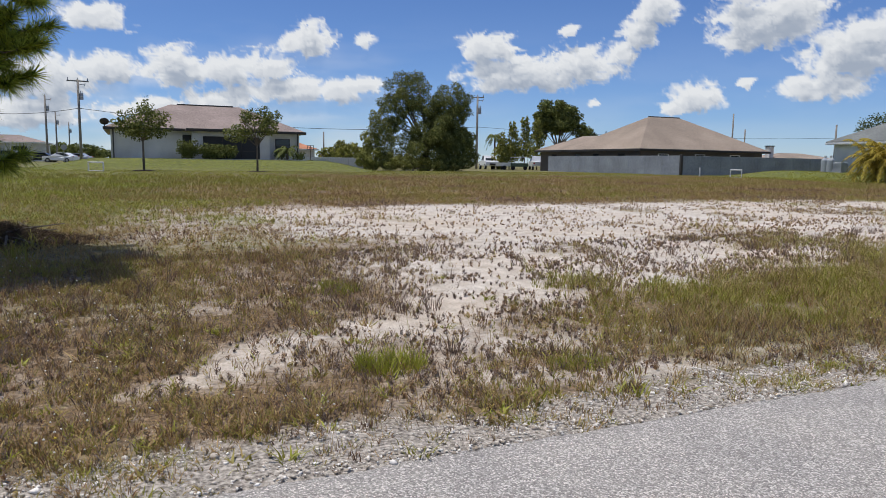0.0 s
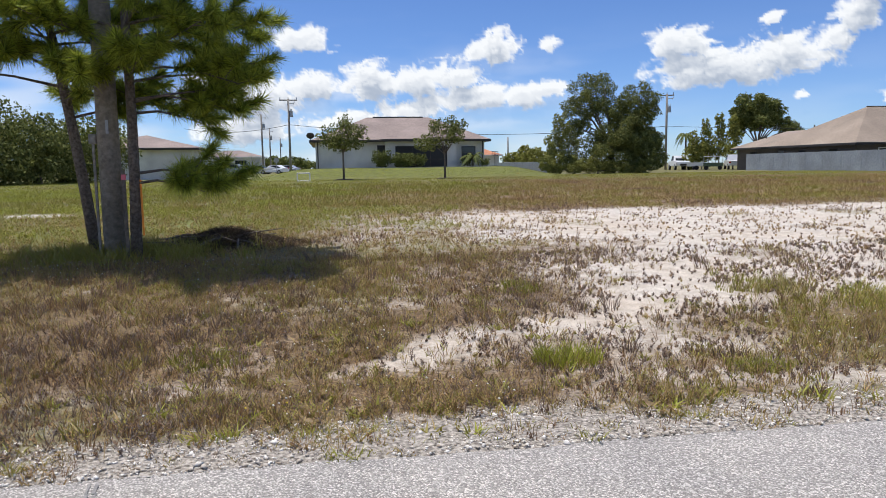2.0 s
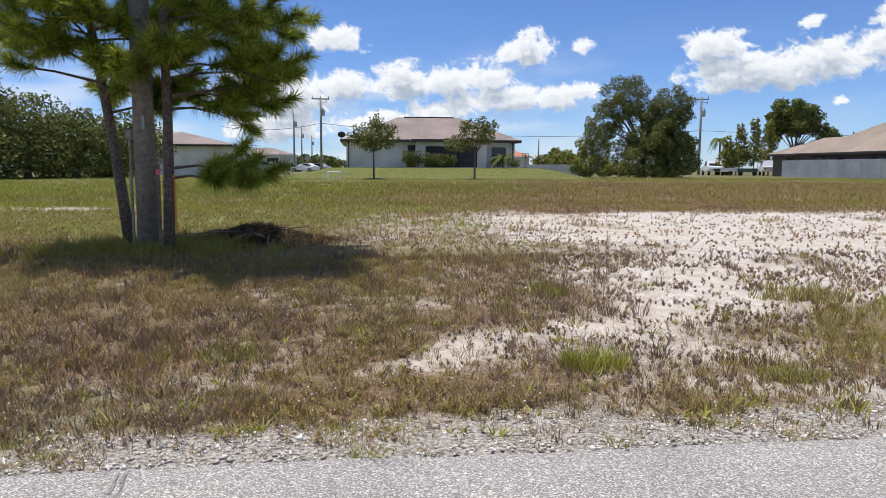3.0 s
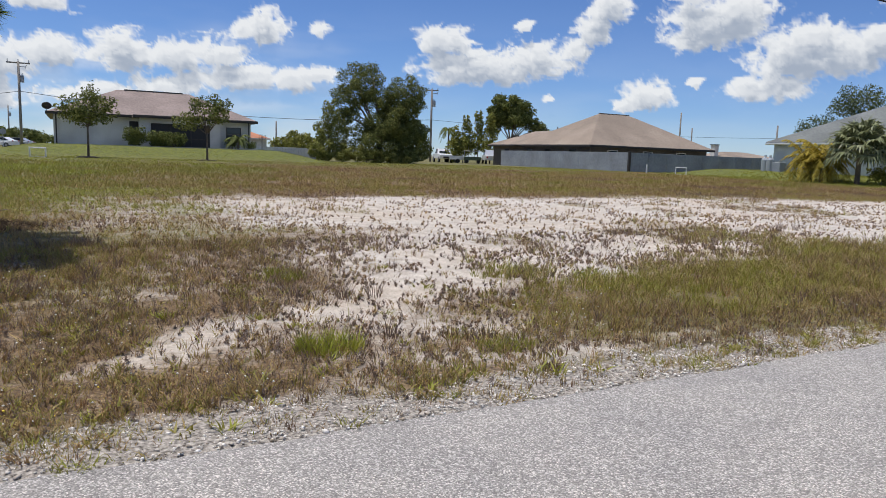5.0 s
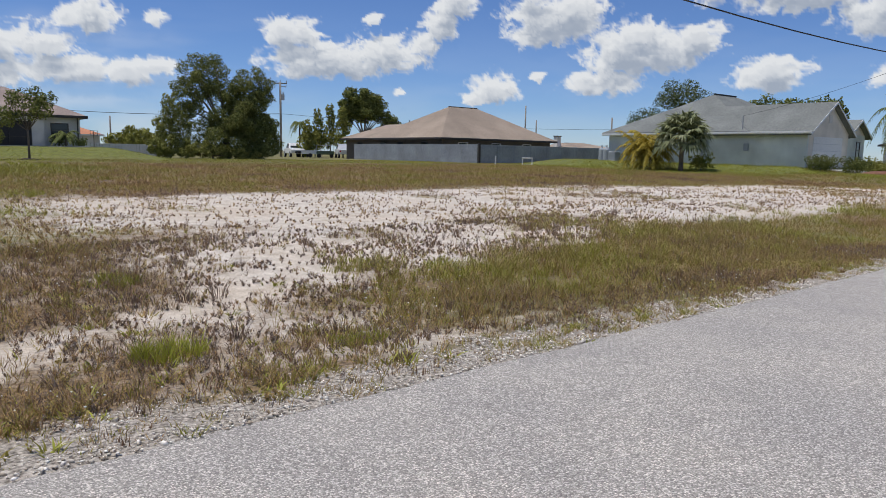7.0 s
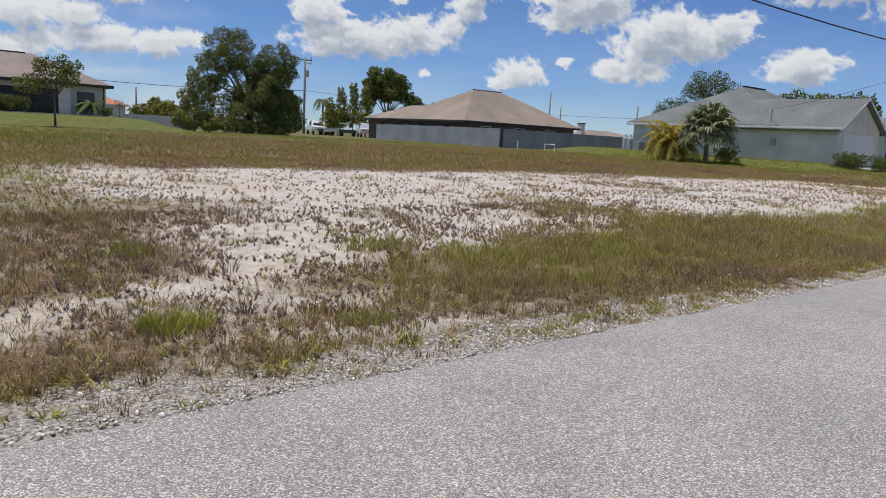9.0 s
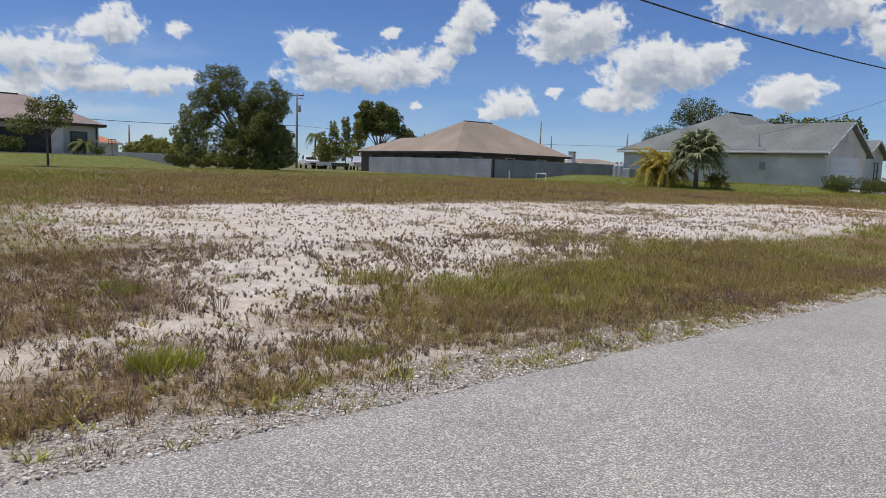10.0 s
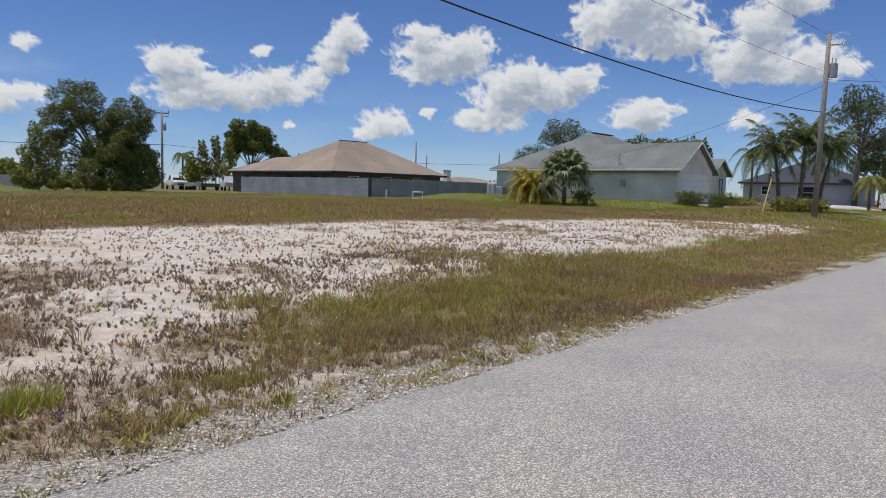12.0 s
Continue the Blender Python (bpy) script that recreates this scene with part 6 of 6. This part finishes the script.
# green and brown tufts rooted in the shell strip
u, v, g = scatter(-4.5, 24, EDGE - 0.02, EDGE + 1.2, 70, lambda a, b: shoulder(a, b) * sst(0.36, 0.54, fbm(a * 1.6, b * 1.6, 153)), 8)
blades("weeds", u, v, g, 26, 0.02 + 0.05 * g.random(len(u)), 0.0036, 0.07, np.clip(0.22 + 0.7 * g.random(len(u)), 0, 1), 1.5, "low green and straw weeds in crushed shell", "weeds", 0.1)
# the bright green clump and its like
for cu, cv, r, tall, tint_, many in ((1.78, 5.45, 0.2, 0.17, 1.0, 60), (3.3, 5.0, 0.20, 0.10, 0.86, 35), (2.0, 8.0, 0.26, 0.11, 0.85, 45), (6.0, 6.9, 0.5, 0.13, 0.92, 50), (8.4, 6.4, 0.6, 0.12, 0.9, 50), (-1.2, 6.0, 0.25, 0.11, 0.8, 40), (4.9, 7.6, 0.4, 0.13, 0.72, 40)):
    g = np.random.default_rng(int(cu * 100 + 1000))
    q, s = g.random(many) * math.tau, r * np.sqrt(g.random(many))
    blades("grass_clump", cu + s * np.cos(q) * 1.3, cv + s * np.sin(q), g, 12, tall * (0.6 + 0.6 * g.random(many)), 0.0042, 0.05, tint_, 0.6, "fresh bright green grass clump among dry weeds", "grass", 0.07)


def flower_heads():
    """Tiny white and yellow flower heads on the near grass."""
    for name, share, col, label in (("white_flowers", 1.0, (0.75, 0.74, 0.66), "tiny white wildflower heads scattered over grass"), ("yellow_flowers", 0.22, (0.75, 0.55, 0.05), "tiny yellow wildflower heads scattered over grass")):
        u, v, g = scatter(-6, 14, 4.3, 10.5, 26 * share, lambda a, b: grown(a, b) * sst(0.5, 0.64, fbm(a * 0.7, b * 0.7, 161)), 9)
        n = len(u)
        c = np.stack([u * CU - v * SU, u * SU + v * CU, height(u, v) + near_height(u, v) * (0.8 + 0.7 * g.random(n))], 1)
        r = (0.006 + 0.006 * g.random(n))[:, None]
        o = np.array([(1, 0, 0), (0, 1, 0), (-1, 0, 0), (0, -1, 0), (0, 0, 0.7), (0, 0, -0.7)])
        verts = (c[:, None, :] + o[None] * r[:, :, None]).reshape(-1, 3)
        f = np.array([(0, 1, 4), (1, 2, 4), (2, 3, 4), (3, 0, 4), (1, 0, 5), (2, 1, 5), (3, 2, 5), (0, 3, 5)])
        me = big_mesh(name, verts, (np.arange(n)[:, None, None] * 6 + f[None]).reshape(-1, 3), mat(name, col, 0.7))
        tagged(new(name, me), label, "flowers", kind="stuff")


flower_heads()


def crushed_shell():
    """Broken pale shell and limerock along the road's edge."""
    m = mat("shell_pieces", rough=0.9)
    g_ = node(m, "ShaderNodeNewGeometry")
    r = node(m, "ShaderNodeValToRGB")
    r.color_ramp.elements[0].color, r.color_ramp.elements[1].color = (0.34, 0.27, 0.19, 1), (0.93, 0.87, 0.78, 1)
    link(m, g_.outputs["Random Per Island"], r.inputs[0])
    link(m, r.outputs[0], bsdf(m).inputs["Base Color"])
    u, v, g = scatter(-5, 22, EDGE - 0.06, EDGE + 1.2, 1700, lambda a, b: np.clip(shoulder(a, b) * 1.1 * sst(0.2, 0.5, fbm(a * 1.5, b * 1.5, 171)), 0, 1) * sst(22, 6, a) ** 0.7 * in_view(a, b), 10)
    n = len(u)
    size = 0.004 + 0.012 * g.random(n) ** 3 + 0.012 * (g.random(n) > 0.988)
    o = np.array([(1, 0, 0), (0, 1, 0), (-1, 0, 0), (0, -1, 0), (0, 0, 0.75), (0, 0, -0.75)])
    o = o[None] * (0.3 + 1.25 * g.random((n, 6, 1)))
    q = g.random(n) * math.tau
    c, s = np.cos(q)[:, None], np.sin(q)[:, None]
    x, y = o[:, :, 0] * 1.3 * c - o[:, :, 1] * s, o[:, :, 0] * 1.3 * s + o[:, :, 1] * c
    o = np.stack([x, y, o[:, :, 2]], 2) * size[:, None, None]
    p = np.stack([u * CU - v * SU, u * SU + v * CU, np.maximum(height(u, v), np.where(v < EDGE, 0.0, -1.0)) + size * 0.25], 1)
    f = np.array([(0, 1, 4), (1, 2, 4), (2, 3, 4), (3, 0, 4), (1, 0, 5), (2, 1, 5), (3, 2, 5), (0, 3, 5)])
    me = big_mesh("shell_gravel", (p[:, None, :] + o).reshape(-1, 3), (np.arange(n)[:, None, None] * 6 + f[None]).reshape(-1, 3), m)
    return tagged(new("shell_gravel", me), "crushed pale shell and limerock along the road edge", "gravel", kind="stuff")


crushed_shell()


def brush_pile():
    """A heap of dead pine branches in the shade of the pines."""
    rng = np.random.default_rng(31)
    t = thing("brush_pile", place(-1.95, 12.6, hgt(-1.95, 12.6)), "low heap of dead pine branches and needles", "brush pile")
    for i in range(26):
        a, ang, ln = Vector((rng.normal() * 0.55, rng.normal() * 0.35, 0.03 + 0.14 * rng.random())), rng.random() * math.tau, 0.5 + 0.9 * rng.random()
        way = Vector((math.cos(ang), math.sin(ang), 0.35 * (rng.random() - 0.35))) * ln
        part("dead_branch", tube(bmesh.new(), [a - way * 0.5, a + Vector((0, 0, 0.06)), a + way * 0.5], [0.022, 0.017, 0.007], 5), M_BARK, t)
    n = 16000
    c = np.stack([rng.normal(size=n) * 0.78, rng.normal(size=n) * 0.42, 0.0 * rng.random(n)], 1)
    c[:, 2] = 0.34 * np.exp(-(c[:, 0] / 0.8) ** 2 - (c[:, 1] / 0.5) ** 2) * rng.random(n) ** 0.5
    d = rng.normal(size=(n, 3)) * np.array([1, 1, 0.45])
    d = d / np.linalg.norm(d, axis=1)[:, None] * 0.12
    w = np.cross(d, rng.normal(size=(n, 3)))
    w = w / np.linalg.norm(w, axis=1)[:, None] * 0.006
    ob = new("dead_needles", big_mesh("dead_needles", np.stack([c - w, c + w, c + d], 1).reshape(-1, 3), np.arange(3 * n).reshape(n, 3), leaf_material("dead_needles", (0.06, 0.045, 0.03), (0.16, 0.11, 0.07), 0.8)))
    ob.parent = t


brush_pile()
u, v, g = scatter(-6.0, -1.0, 9.8, 13.6, 110, lambda a, b: np.exp(-((a + 3.4) / 1.4) ** 2 - ((b - 11.6) / 0.9) ** 2), 12)
blades("weeds", u, v, g, 12, 0.12 + 0.16 * g.random(len(u)), 0.006, 0.09, 0.72, 0.9, "dark green undergrowth round the pine trunks", "weeds", 0.1)
